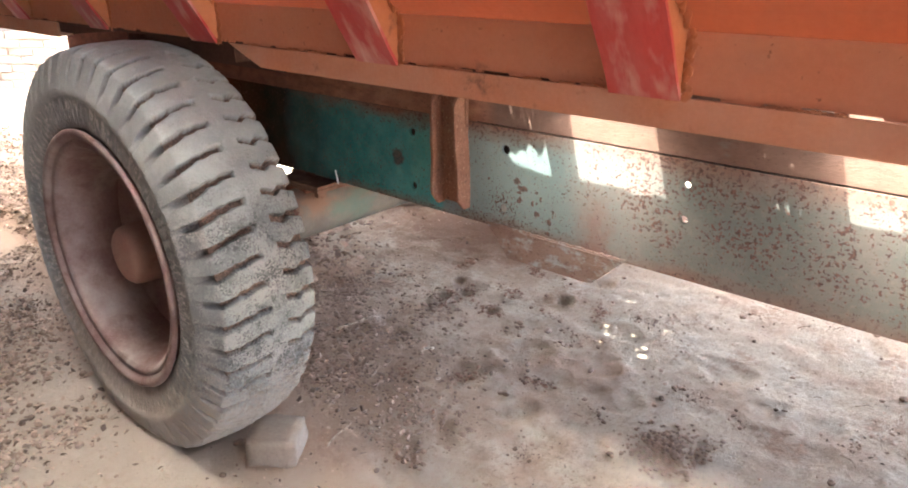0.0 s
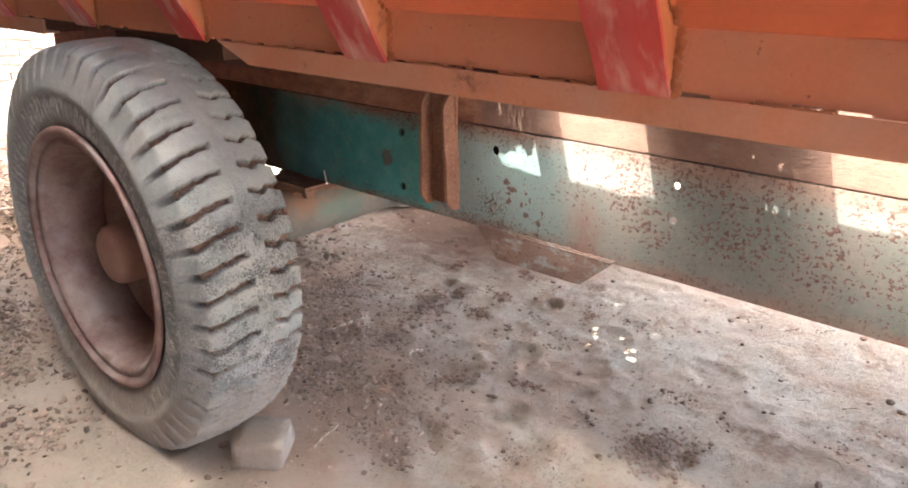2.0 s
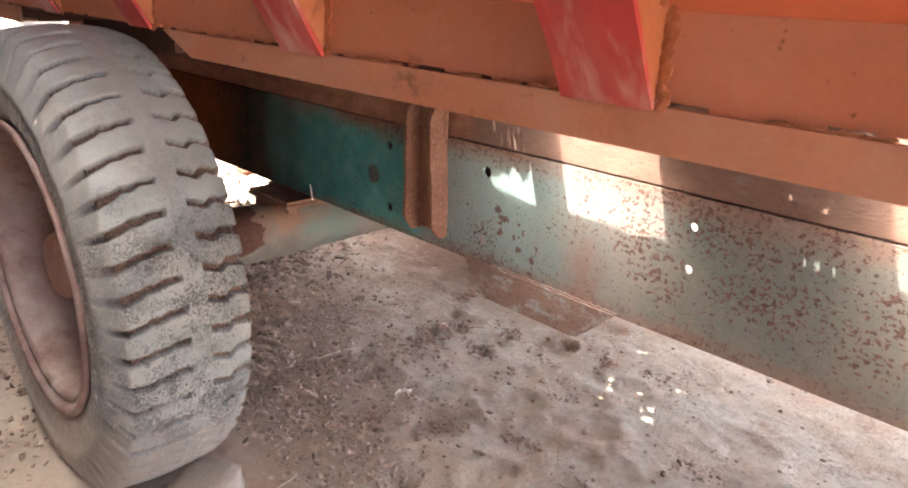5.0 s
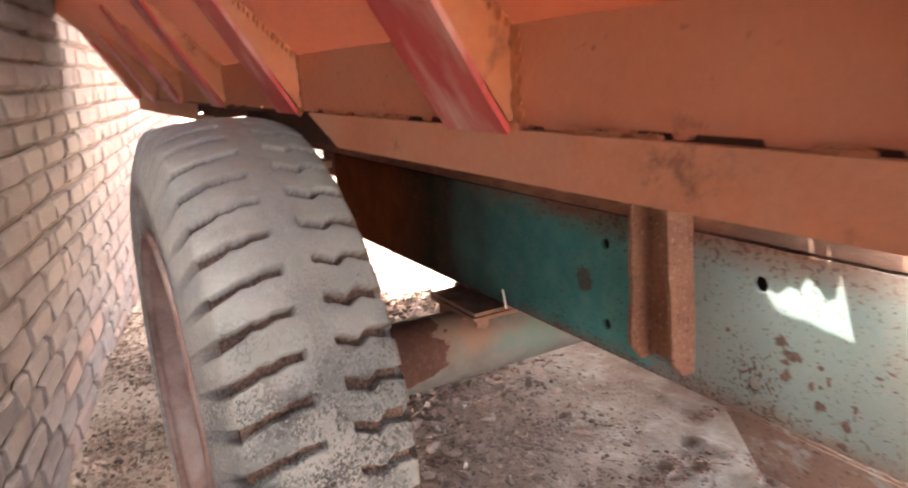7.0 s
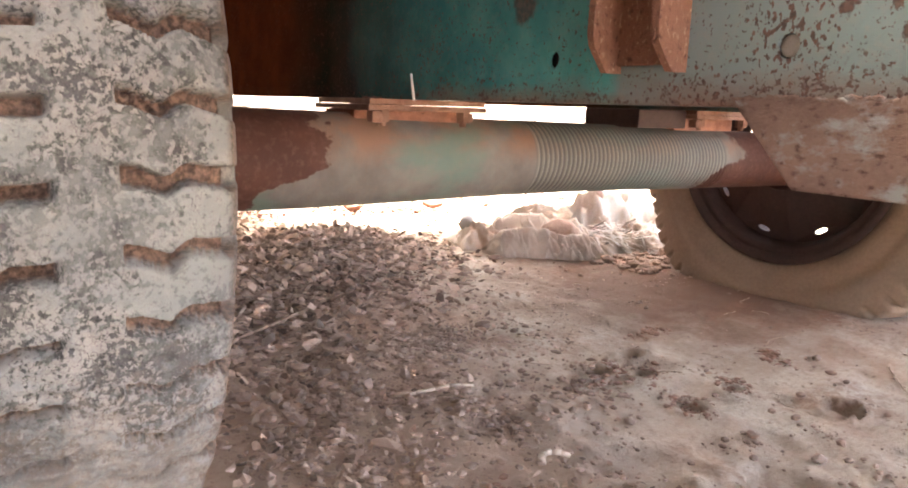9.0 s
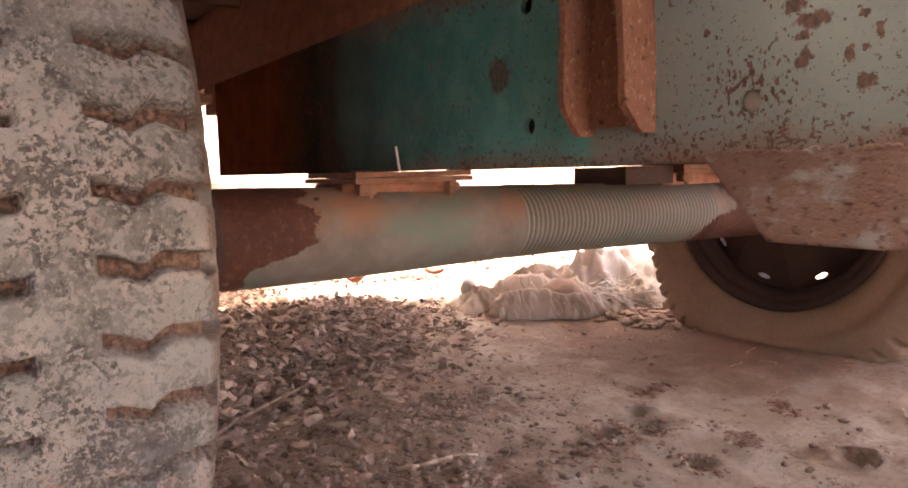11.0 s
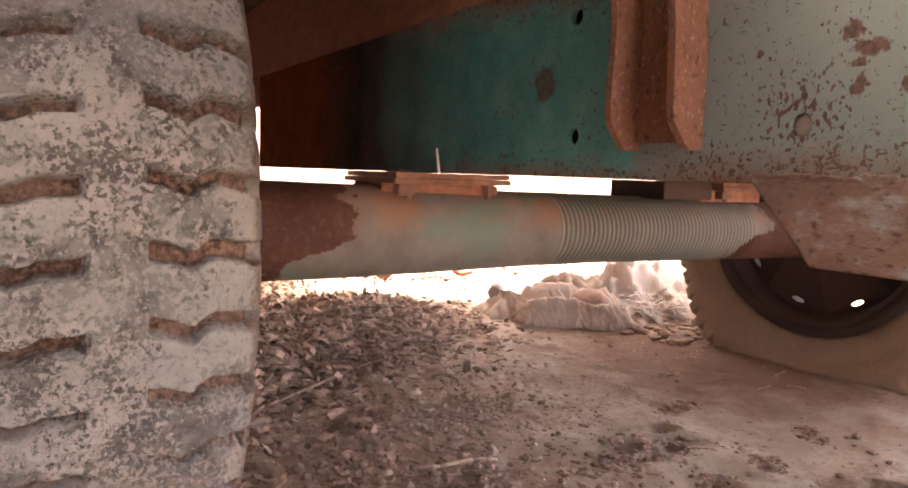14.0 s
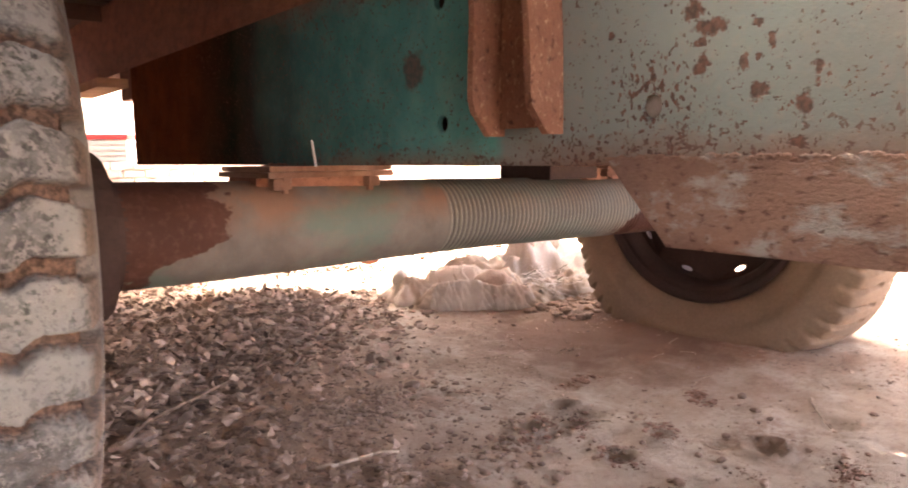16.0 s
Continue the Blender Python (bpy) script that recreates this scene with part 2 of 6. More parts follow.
def rubber(name, base, dark, dusty, amount, ring=None):
    """Old rubber under dust: smooth bare grey zones, lacy pale dust broken by dark flecks, soil packed in the slots and
    darkened for their shade;
    ring: centre x, z and radius inside which the sidewall is barer and cracked in rays."""
    m, nt, bsdf = nodes_of(name)
    v = coords(nt)
    big, mid, fine = tex_noise(nt, v, 6.5, 4, 0.55), tex_noise(nt, v, 60, 8, 0.75), tex_noise(nt, v, 480, 4, 0.65)
    lace = tex_noise(nt, v, 200, 5, 0.62)
    scuff = nt.nodes.new("ShaderNodeAttribute")
    scuff.attribute_name = "scuffed"
    mud = scuff.outputs["Fac"]
    zone = ramp(nt, arith(nt, "ADD", big, arith(nt, "MULTIPLY", arith(nt, "SUBTRACT", mid, 0.5), 1.5)), 0.60, 0.40)
    col = blend(nt, ramp(nt, mid, 0.35, 0.65), base, tuple(c * 0.82 for c in base))
    col = blend(nt, arith(nt, "MULTIPLY", mud, 0.9), col, tuple(c * 0.60 for c in base))
    veil = arith(nt, "MULTIPLY", arith(nt, "MULTIPLY", zone, ramp(nt, mid, 0.28, 0.52)), arith(nt, "ADD", arith(nt, "MULTIPLY", mud, 0.75), 0.25))
    col = blend(nt, arith(nt, "MULTIPLY", veil, amount), col, dusty)
    fleck = arith(nt, "MULTIPLY", ramp(nt, arith(nt, "ADD", lace, arith(nt, "MULTIPLY", arith(nt, "SUBTRACT", tex_noise(nt, v, 16, 3), 0.5), 0.7)), 0.49, 0.53), arith(nt, "ADD", arith(nt, "MULTIPLY", zone, 0.6), 0.4))
    fleck = arith(nt, "MULTIPLY", fleck, arith(nt, "ADD", arith(nt, "MULTIPLY", mud, 0.92), 0.08))
    col = blend(nt, arith(nt, "MULTIPLY", fleck, 0.8), col, dark)
    col = blend(nt, arith(nt, "MULTIPLY", ramp(nt, fine, 0.58, 0.70), 0.35), col, tuple(c * 1.1 for c in dusty))
    crack = ramp(nt, arith(nt, "ABSOLUTE", arith(nt, "SUBTRACT", tex_noise(nt, v, 150, 3, 0.5), 0.5), 0.0), 0.030, 0.012)
    crack = arith(nt, "MULTIPLY", arith(nt, "MULTIPLY", crack, veil), ramp(nt, tex_noise(nt, v, 18, 3), 0.42, 0.52))
    col = blend(nt, arith(nt, "MULTIPLY", crack, 0.85), col, tuple(c * 0.6 for c in dark))
    if ring:
        sep = nt.nodes.new("ShaderNodeSeparateXYZ")
        nt.links.new(v, sep.inputs[0])
        dx, dz = arith(nt, "SUBTRACT", sep.outputs[0], ring[0]), arith(nt, "SUBTRACT", sep.outputs[2], ring[1])
        radius = arith(nt, "SQRT", arith(nt, "ADD", arith(nt, "MULTIPLY", dx, dx), arith(nt, "MULTIPLY", dz, dz)), 0.0)
        turn = arith(nt, "ARCTAN2", dz, dx)
        ray = nt.nodes.new("ShaderNodeCombineXYZ")
        nt.links.new(arith(nt, "MULTIPLY", turn, 17.0), ray.inputs[0])
        nt.links.new(arith(nt, "MULTIPLY", radius, 14.0), ray.inputs[1])
        streak = tex_noise(nt, ray.outputs[0], 1.0, 4, 0.6)
        inner = ramp(nt, radius, ring[2], ring[2] - 0.006)
        bare = arith(nt, "MULTIPLY", inner, ramp(nt, mid, 0.25, 0.5))
        col = blend(nt, arith(nt, "MULTIPLY", bare, 0.42), col, dark)
        line = ramp(nt, arith(nt, "ABSOLUTE", arith(nt, "SUBTRACT", streak, 0.5), 0.0), 0.048, 0.010)
        line = arith(nt, "MULTIPLY", arith(nt, "MULTIPLY", line, inner), ramp(nt, tex_noise(nt, v, 14, 3), 0.42, 0.55))
        col = blend(nt, arith(nt, "MULTIPLY", line, 0.95), col, tuple(c * 1.1 for c in dusty))
        pink = arith(nt, "MULTIPLY", ramp(nt, radius, 0.352, 0.325), ramp(nt, mid, 0.36, 0.6))
        col = blend(nt, arith(nt, "MULTIPLY", pink, 0.6), col, (0.30, 0.19, 0.155))
    # dried clay carried up from the ground, its paleness doubling as bounced light
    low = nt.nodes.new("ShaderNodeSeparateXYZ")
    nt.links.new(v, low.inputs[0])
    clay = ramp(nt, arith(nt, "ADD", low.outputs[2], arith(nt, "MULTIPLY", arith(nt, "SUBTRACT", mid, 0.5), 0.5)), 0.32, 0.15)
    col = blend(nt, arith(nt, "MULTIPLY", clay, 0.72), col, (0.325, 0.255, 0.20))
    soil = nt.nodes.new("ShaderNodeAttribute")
    soil.attribute_name = "soil_and_slot_shade"
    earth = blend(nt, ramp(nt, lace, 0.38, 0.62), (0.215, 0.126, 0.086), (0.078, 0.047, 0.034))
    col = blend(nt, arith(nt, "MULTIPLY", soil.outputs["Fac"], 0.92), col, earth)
    nt.links.new(col, bsdf.inputs["Base Color"])
    bsdf.inputs["Roughness"].default_value = 0.88
    bsdf.inputs["Specular IOR Level"].default_value = 0.25
    bumped(nt, bsdf, arith(nt, "ADD", arith(nt, "MULTIPLY", fleck, -0.8), arith(nt, "ADD", mid, arith(nt, "MULTIPLY", fine, 0.4))), 0.8, 0.005)
    return m


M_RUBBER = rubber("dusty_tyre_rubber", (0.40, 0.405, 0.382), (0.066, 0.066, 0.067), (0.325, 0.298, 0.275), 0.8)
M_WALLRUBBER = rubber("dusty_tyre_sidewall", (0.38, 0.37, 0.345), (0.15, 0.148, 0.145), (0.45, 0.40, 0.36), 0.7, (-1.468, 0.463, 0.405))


def sep_y(nt, v):
    s = nt.nodes.new("ShaderNodeSeparateXYZ")
    nt.links.new(v, s.inputs[0])
    return s.outputs[1]


def ground_material():
    m, nt, bsdf = nodes_of("trodden_dusty_soil")
    v = coords(nt)
    big, mid, fine = tex_noise(nt, v, 1.6, 6), tex_noise(nt, v, 7, 7, 0.7), tex_noise(nt, v, 60, 6, 0.75)
    col = blend(nt, ramp(nt, big, 0.38, 0.62), (0.515, 0.425, 0.33), (0.46, 0.362, 0.272))
    col = blend(nt, arith(nt, "MULTIPLY", ramp(nt, mid, 0.46, 0.62), 0.7), col, (0.53, 0.462, 0.375))
    # reddish soil trodden through the dust, in soft patches
    col = blend(nt, arith(nt, "MULTIPLY", ramp(nt, tex_noise(nt, v, 2.3, 5, 0.6), 0.50, 0.64), 0.5), col, (0.36, 0.215, 0.15))
    col = blend(nt, arith(nt, "MULTIPLY", ramp(nt, tex_noise(nt, v, 12, 7, 0.7), 0.55, 0.66), 0.2), col, (0.27, 0.175, 0.13))
    # short scuffs and grit in the dust
    scratch = arith(nt, "ADD", tex_noise(nt, coords(nt, (1.0, 0.55, 1.0)), 95, 5, 0.7), arith(nt, "MULTIPLY", arith(nt, "SUBTRACT", tex_noise(nt, v, 6, 3), 0.5), 0.25))
    col = blend(nt, arith(nt, "MULTIPLY", ramp(nt, scratch, 0.54, 0.64), 0.42), col, (0.25, 0.185, 0.145))
    col = blend(nt, arith(nt, "MULTIPLY", ramp(nt, scratch, 0.44, 0.36), 0.2), col, (0.60, 0.52, 0.43))
    # small dark crumbs, gathered in patches
    crumbs = arith(nt, "ADD", tex_noise(nt, v, 62, 3, 0.6), arith(nt, "MULTIPLY", arith(nt, "SUBTRACT", tex_noise(nt, v, 3.4, 4), 0.5), 0.42))
    col = blend(nt, arith(nt, "MULTIPLY", ramp(nt, crumbs, 0.65, 0.69), 0.55), col, (0.15, 0.092, 0.066))
    col = blend(nt, arith(nt, "MULTIPLY", ramp(nt, fine, 0.45, 0.65), 0.12), col, (0.24, 0.17, 0.125))
    # red-brown patch before the sack, darkened for the shade under the trailer
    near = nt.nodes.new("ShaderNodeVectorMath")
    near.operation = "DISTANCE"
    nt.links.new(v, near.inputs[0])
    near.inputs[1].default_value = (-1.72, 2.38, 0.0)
    red_brown = ramp(nt, arith(nt, "ADD", near.outputs["Value"], arith(nt, "MULTIPLY", arith(nt, "SUBTRACT", mid, 0.5), 0.7)), 0.72, 0.28)
    col = blend(nt, arith(nt, "MULTIPLY", red_brown, 0.9), col, (0.165, 0.096, 0.065))
    scuff = arith(nt, "MULTIPLY", ramp(nt, tex_noise(nt, v, 4.2, 3, 0.5), 0.56, 0.64), ramp(nt, tex_noise(nt, v, 34, 6, 0.75), 0.44, 0.56))
    col = blend(nt, arith(nt, "MULTIPLY", scuff, 0.6), col, (0.27, 0.165, 0.115))
    near_side = ramp(nt, arith(nt, "ADD", sep_y(nt, v), arith(nt, "MULTIPLY", arith(nt, "SUBTRACT", big, 0.5), 0.5)), 1.0, 0.72)
    col = blend(nt, arith(nt, "MULTIPLY", near_side, 0.75), col, (0.335, 0.262, 0.207))
    # red earth showing round the wheel, its chock and the edge of the drift
    sepx = nt.nodes.new("ShaderNodeSeparateXYZ")
    nt.links.new(v, sepx.inputs[0])
    red = arith(nt, "MULTIPLY", ramp(nt, arith(nt, "ADD", sepx.outputs[0], arith(nt, "MULTIPLY", arith(nt, "SUBTRACT", mid, 0.5), 1.1)), -0.58, -1.05), arith(nt, "MULTIPLY", ramp(nt, sepx.outputs[1], 0.60, 0.85), ramp(nt, sepx.outputs[1], 1.75, 1.30)))
    col = blend(nt, arith(nt, "MULTIPLY", red, 0.5), col, (0.37, 0.235, 0.168))
    # dark humus under the drift of leaves
    sep = nt.nodes.new("ShaderNodeSeparateXYZ")
    nt.links.new(v, sep.inputs[0])
    x, y = sep.outputs[0], sep.outputs[1]
    line = arith(nt, "ADD", y, arith(nt, "MULTIPLY", x, 0.85))          # grows away from the drift
    line = arith(nt, "ADD", line, arith(nt, "MULTIPLY", arith(nt, "SUBTRACT", mid, 0.5), 1.2))
    humus = arith(nt, "MULTIPLY", ramp(nt, line, 0.52, 0.02), ramp(nt, y, 0.80, 1.0))
    humus = arith(nt, "MULTIPLY", humus, ramp(nt, y, 2.2, 1.8))
    col = blend(nt, arith(nt, "MULTIPLY", humus, 0.25), col, (0.15, 0.095, 0.066))
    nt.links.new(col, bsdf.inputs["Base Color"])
    bsdf.inputs["Roughness"].default_value = 0.97
    bsdf.inputs["Specular IOR Level"].default_value = 0.1
    bumped(nt, bsdf, arith(nt, "ADD", arith(nt, "MULTIPLY", fine, 0.8), arith(nt, "MULTIPLY", mid, 0.6)), 0.8, 0.010)
    return m


def beam_material():
    """Chassis paint: grey-green ahead, a teal panel that darkens into a near-black band, a rusty brown tail behind it;
    chips of rust all over.
    """
    m, nt, bsdf = nodes_of("chipped_chassis_paint")
    v = coords(nt)
    sep = nt.nodes.new("ShaderNodeSeparateXYZ")
    nt.links.new(v, sep.inputs[0])
    x, z = sep.outputs[0], sep.outputs[2]
    n1, n2, fine = tex_noise(nt, v, 4, 5), tex_noise(nt, v, 18, 5), tex_noise(nt, v, 90, 5, 0.7)
    wob = arith(nt, "MULTIPLY", arith(nt, "SUBTRACT", n1, 0.5), 0.35)
    grey = blend(nt, ramp(nt, n1, 0.35, 0.65), (0.182, 0.234, 0.226), (0.228, 0.278, 0.267))
    dull = blend(nt, ramp(nt, n1, 0.35, 0.65), (0.125, 0.135, 0.122), (0.158, 0.166, 0.150))
    grey = blend(nt, ramp(nt, arith(nt, "ADD", x, wob), -0.68, -0.36), grey, dull)
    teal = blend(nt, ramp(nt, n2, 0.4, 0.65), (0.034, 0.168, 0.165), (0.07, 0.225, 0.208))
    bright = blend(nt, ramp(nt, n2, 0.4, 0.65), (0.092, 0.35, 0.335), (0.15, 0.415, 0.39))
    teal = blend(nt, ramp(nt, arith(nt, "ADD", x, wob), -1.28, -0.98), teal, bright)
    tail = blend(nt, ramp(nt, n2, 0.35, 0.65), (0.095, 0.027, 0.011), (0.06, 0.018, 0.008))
    # near-black band between the tail and the teal panel
    dark_band = blend(nt, ramp(nt, n2, 0.35, 0.65), (0.018, 0.019, 0.013), (0.034, 0.018, 0.011))
    col = blend(nt, ramp(nt, arith(nt, "ADD", x, wob), -1.95, -1.72), tail, dark_band)
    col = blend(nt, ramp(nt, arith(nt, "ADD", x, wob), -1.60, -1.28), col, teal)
    col = blend(nt, ramp(nt, x, -0.965, -0.945), col, grey)
    # rust creeping along both edges; the upper band also paints the sill's shade
    edge = arith(nt, "ADD", ramp(nt, z, 0.585, 0.535), arith(nt, "MULTIPLY", ramp(nt, z, 0.725, 0.79), 1.1))
    edge = arith(nt, "MULTIPLY", edge, ramp(nt, x, -1.75, -1.2))
    col = blend(nt, ramp(nt, arith(nt, "ADD", arith(nt, "MULTIPLY", edge, 0.42), arith(nt, "MULTIPLY", tex_noise(nt, coords(nt, (0.45, 1, 1)), 13, 7, 0.7), 0.75)), 0.50, 0.86), col, (0.20, 0.095, 0.06))
    speck = ramp(nt, arith(nt, "ADD", tex_noise(nt, v, 150, 3, 0.6), arith(nt, "MULTIPLY", edge, 0.11)), 0.64, 0.68)
    col = blend(nt, arith(nt, "MULTIPLY", speck, 0.8), col, (0.09, 0.045, 0.032))
    veil = arith(nt, "MULTIPLY", ramp(nt, x, -0.80, -0.55), ramp(nt, tex_noise(nt, v, 5, 6, 0.65), 0.42, 0.66))
    col = blend(nt, arith(nt, "MULTIPLY", veil, 0.65), col, (0.235, 0.19, 0.165))
    # chips: a crowded field ahead of the bracket, thinning out below it; single ones elsewhere
    patch = tex_noise(nt, v, 9, 4, 0.6)
    field = arith(nt, "MULTIPLY", ramp(nt, x, -0.60, -0.36), arith(nt, "MULTIPLY", ramp(nt, z, 0.565, 0.65), ramp(nt, x, 0.62, 0.2)))
    field = arith(nt, "ADD", field, arith(nt, "MULTIPLY", arith(nt, "MULTIPLY", ramp(nt, x, -0.80, -0.70), ramp(nt, x, -0.45, -0.60)), arith(nt, "MULTIPLY", ramp(nt, z, 0.625, 0.66), ramp(nt, z, 0.74, 0.70))))
    coarse, small = tex_noise(nt, coords(nt, (1, 1, 1.2)), 125, 3, 0.6), tex_noise(nt, v, 200, 3, 0.6)
    size = ramp(nt, x, -0.64, -0.52)
    grain = arith(nt, "ADD", arith(nt, "MULTIPLY", coarse, size), arith(nt, "MULTIPLY", small, arith(nt, "SUBTRACT", 1.0, size)))
    chip = arith(nt, "ADD", grain, arith(nt, "MULTIPLY", field, arith(nt, "ADD", arith(nt, "MULTIPLY", size, 0.072), 0.025)))
    chip = arith(nt, "ADD", chip, arith(nt, "MULTIPLY", arith(nt, "MULTIPLY", ramp(nt, x, -0.60, -0.70), ramp(nt, x, -0.98, -0.95)), -0.05))
    chips = ramp(nt, arith(nt, "ADD", chip, arith(nt, "MULTIPLY", arith(nt, "SUBTRACT", patch, 0.5), 0.40)), 0.655, 0.675)
    big_chip = ramp(nt, arith(nt, "ADD", tex_noise(nt, v, 34, 4, 0.6), arith(nt, "MULTIPLY", ramp(nt, x, -0.74, -0.62), 0.06)), 0.735, 0.75)
    chips = arith(nt, "MAXIMUM", chips, big_chip)
    ragged_edge = arith(nt, "MULTIPLY", arith(nt, "SUBTRACT", tex_noise(nt, v, 110, 3, 0.6), 0.5), 0.022)

    def spot(cx, cz, stretch=(1, 1, 1)):
        d = nt.nodes.new("ShaderNodeVectorMath")
        d.operation = "DISTANCE"
        nt.links.new(coords(nt, stretch), d.inputs[0])
        d.inputs[1].default_value = (cx * stretch[0], 1.237, cz * stretch[2])
        return d.outputs["Value"]

    # large bare scabs that stand alone
    for cx, cz, r, wide in ((-0.717, 0.667, 0.013, 1.0), (-0.701, 0.652, 0.015, 0.7), (-0.711, 0.641, 0.006, 0.8), (-0.708, 0.621, 0.011, 1.1), (-0.671, 0.619, 0.007, 1.3), (-0.649, 0.634, 0.007, 1.6), (-0.659, 0.624, 0.005, 0.8),
                            (-0.659, 0.597, 0.010, 1.0), (-0.613, 0.608, 0.008, 1.5), (-0.622, 0.584, 0.011, 1.2), (-0.803, 0.659, 0.006, 1.3), (-0.660, 0.649, 0.005, 1.0), (-0.626, 0.556, 0.008, 0.7)):
        chips = arith(nt, "MAXIMUM", chips, ramp(nt, arith(nt, "ADD", spot(cx, cz, (wide, 1, 1 / wide)), ragged_edge), r * 0.8, r * 0.55))
    # rust splashed up round the plug, and fine specks over the lower edge
    splash = arith(nt, "ADD", tex_noise(nt, coords(nt, (1, 1, 0.7)), 210, 2, 0.5), arith(nt, "MULTIPLY", ramp(nt, spot(-0.756, 0.603), 0.045, 0.012), 0.10))
    chips = arith(nt, "MAXIMUM", chips, arith(nt, "MULTIPLY", ramp(nt, splash, 0.61, 0.64), ramp(nt, spot(-0.756, 0.600), 0.06, 0.045)))
    low = arith(nt, "MULTIPLY", arith(nt, "MULTIPLY", ramp(nt, x, -1.0, -0.85), ramp(nt, x, -0.60, -0.70)), arith(nt, "MULTIPLY", ramp(nt, z, 0.588, 0.560), 0.085))
    chips = arith(nt, "MAXIMUM", chips, ramp(nt, arith(nt, "ADD", tex_noise(nt, v, 170, 3, 0.6), low), 0.665, 0.69))
    # one rusty scab on the teal panel
    dist = nt.nodes.new("ShaderNodeVectorMath")
    dist.operation = "DISTANCE"
    nt.links.new(v, dist.inputs[0])
    dist.inputs[1].default_value = (-1.115, 1.237, 0.659)
    scab = ramp(nt, arith(nt, "ADD", dist.outputs["Value"], arith(nt, "MULTIPLY", arith(nt, "SUBTRACT", tex_noise(nt, v, 60, 4), 0.5), 0.04)), 0.026, 0.017)
    chips = arith(nt, "MAXIMUM", chips, arith(nt, "MULTIPLY", scab, 0.85))
    rust = blend(nt, ramp(nt, tex_noise(nt, v, 140, 3), 0.42, 0.58), (0.135, 0.063, 0.045), (0.062, 0.032, 0.026))
    run = nt.nodes.new("ShaderNodeVectorMath")
    run.operation = "DISTANCE"
    nt.links.new(coords(nt, (1.0, 1.0, 0.45)), run.inputs[0])
    run.inputs[1].default_value = (-0.498, 1.237, 0.590 * 0.45)
    smear = ramp(nt, arith(nt, "ADD", run.outputs["Value"], arith(nt, "MULTIPLY", arith(nt, "SUBTRACT", tex_noise(nt, v, 28, 6, 0.7), 0.5), 0.09)), 0.055, 0.012)
    col = blend(nt, arith(nt, "MULTIPLY", smear, 0.5), col, (0.20, 0.085, 0.06))
    col = blend(nt, arith(nt, "MULTIPLY", chips, 0.92), col, rust)
    col = blend(nt, arith(nt, "MULTIPLY", arith(nt, "MULTIPLY", ramp(nt, fine, 0.52, 0.75), ramp(nt, x, -1.7, -1.0)), 0.28), col, (0.34, 0.26, 0.205))
    nt.links.new(col, bsdf.inputs["Base Color"])
    nt.links.new(arith(nt, "MULTIPLY", ramp(nt, x, -1.7, -1.0), 0.32), bsdf.inputs["Specular IOR Level"])
    bsdf.inputs["Roughness"].default_value = 0.66
    bumped(nt, bsdf, arith(nt, "SUBTRACT", fine, chips), 0.3, 0.003)
    return m


def sill_material():
    """Sill paint: dark red-brown at the tail, lighter brown with grey-green remains of paint ahead, dull brown in
    front.
    """
    m, nt, bsdf = nodes_of("brown_rusted_sill")
    v = coords(nt, (0.7, 1, 1.4))
    sep = nt.nodes.new("ShaderNodeSeparateXYZ")
    nt.links.new(coords(nt), sep.inputs[0])
    n1, n2, fine = tex_noise(nt, v, 5, 6, 0.65), tex_noise(nt, v, 30, 7, 0.7), tex_noise(nt, v, 160, 5, 0.7)
    tail = blend(nt, ramp(nt, n2, 0.38, 0.62), (0.175, 0.062, 0.036), (0.105, 0.036, 0.021))
    ahead = blend(nt, ramp(nt, n2, 0.38, 0.62), (0.38, 0.185, 0.118), (0.25, 0.115, 0.074))
    ahead = blend(nt, arith(nt, "MULTIPLY", ramp(nt, n1, 0.50, 0.66), 0.3), ahead, (0.36, 0.22, 0.16))
    front = blend(nt, ramp(nt, n2, 0.36, 0.64), (0.20, 0.118, 0.088), (0.155, 0.09, 0.068))
    ahead = blend(nt, ramp(nt, sep.outputs[0], -0.84, -0.78), ahead, front)
    ahead = blend(nt, arith(nt, "MULTIPLY", ramp(nt, tex_noise(nt, v, 7, 6, 0.7), 0.66, 0.74), 0.4), ahead, (0.20, 0.22, 0.195))
    col = blend(nt, ramp(nt, arith(nt, "ADD", sep.outputs[0], arith(nt, "MULTIPLY", arith(nt, "SUBTRACT", n1, 0.5), 0.5)), -1.75, -1.15), tail, ahead)
    col = blend(nt, arith(nt, "MULTIPLY", ramp(nt, fine, 0.58, 0.68), 0.6), col, (0.05, 0.022, 0.015))
    nt.links.new(col, bsdf.inputs["Base Color"])
    bsdf.inputs["Roughness"].default_value = 0.82
    bsdf.inputs["Specular IOR Level"].default_value = 0.2
    bumped(nt, bsdf, arith(nt, "ADD", fine, n2), 0.4, 0.003)
    return m


M_SILL = sill_material()


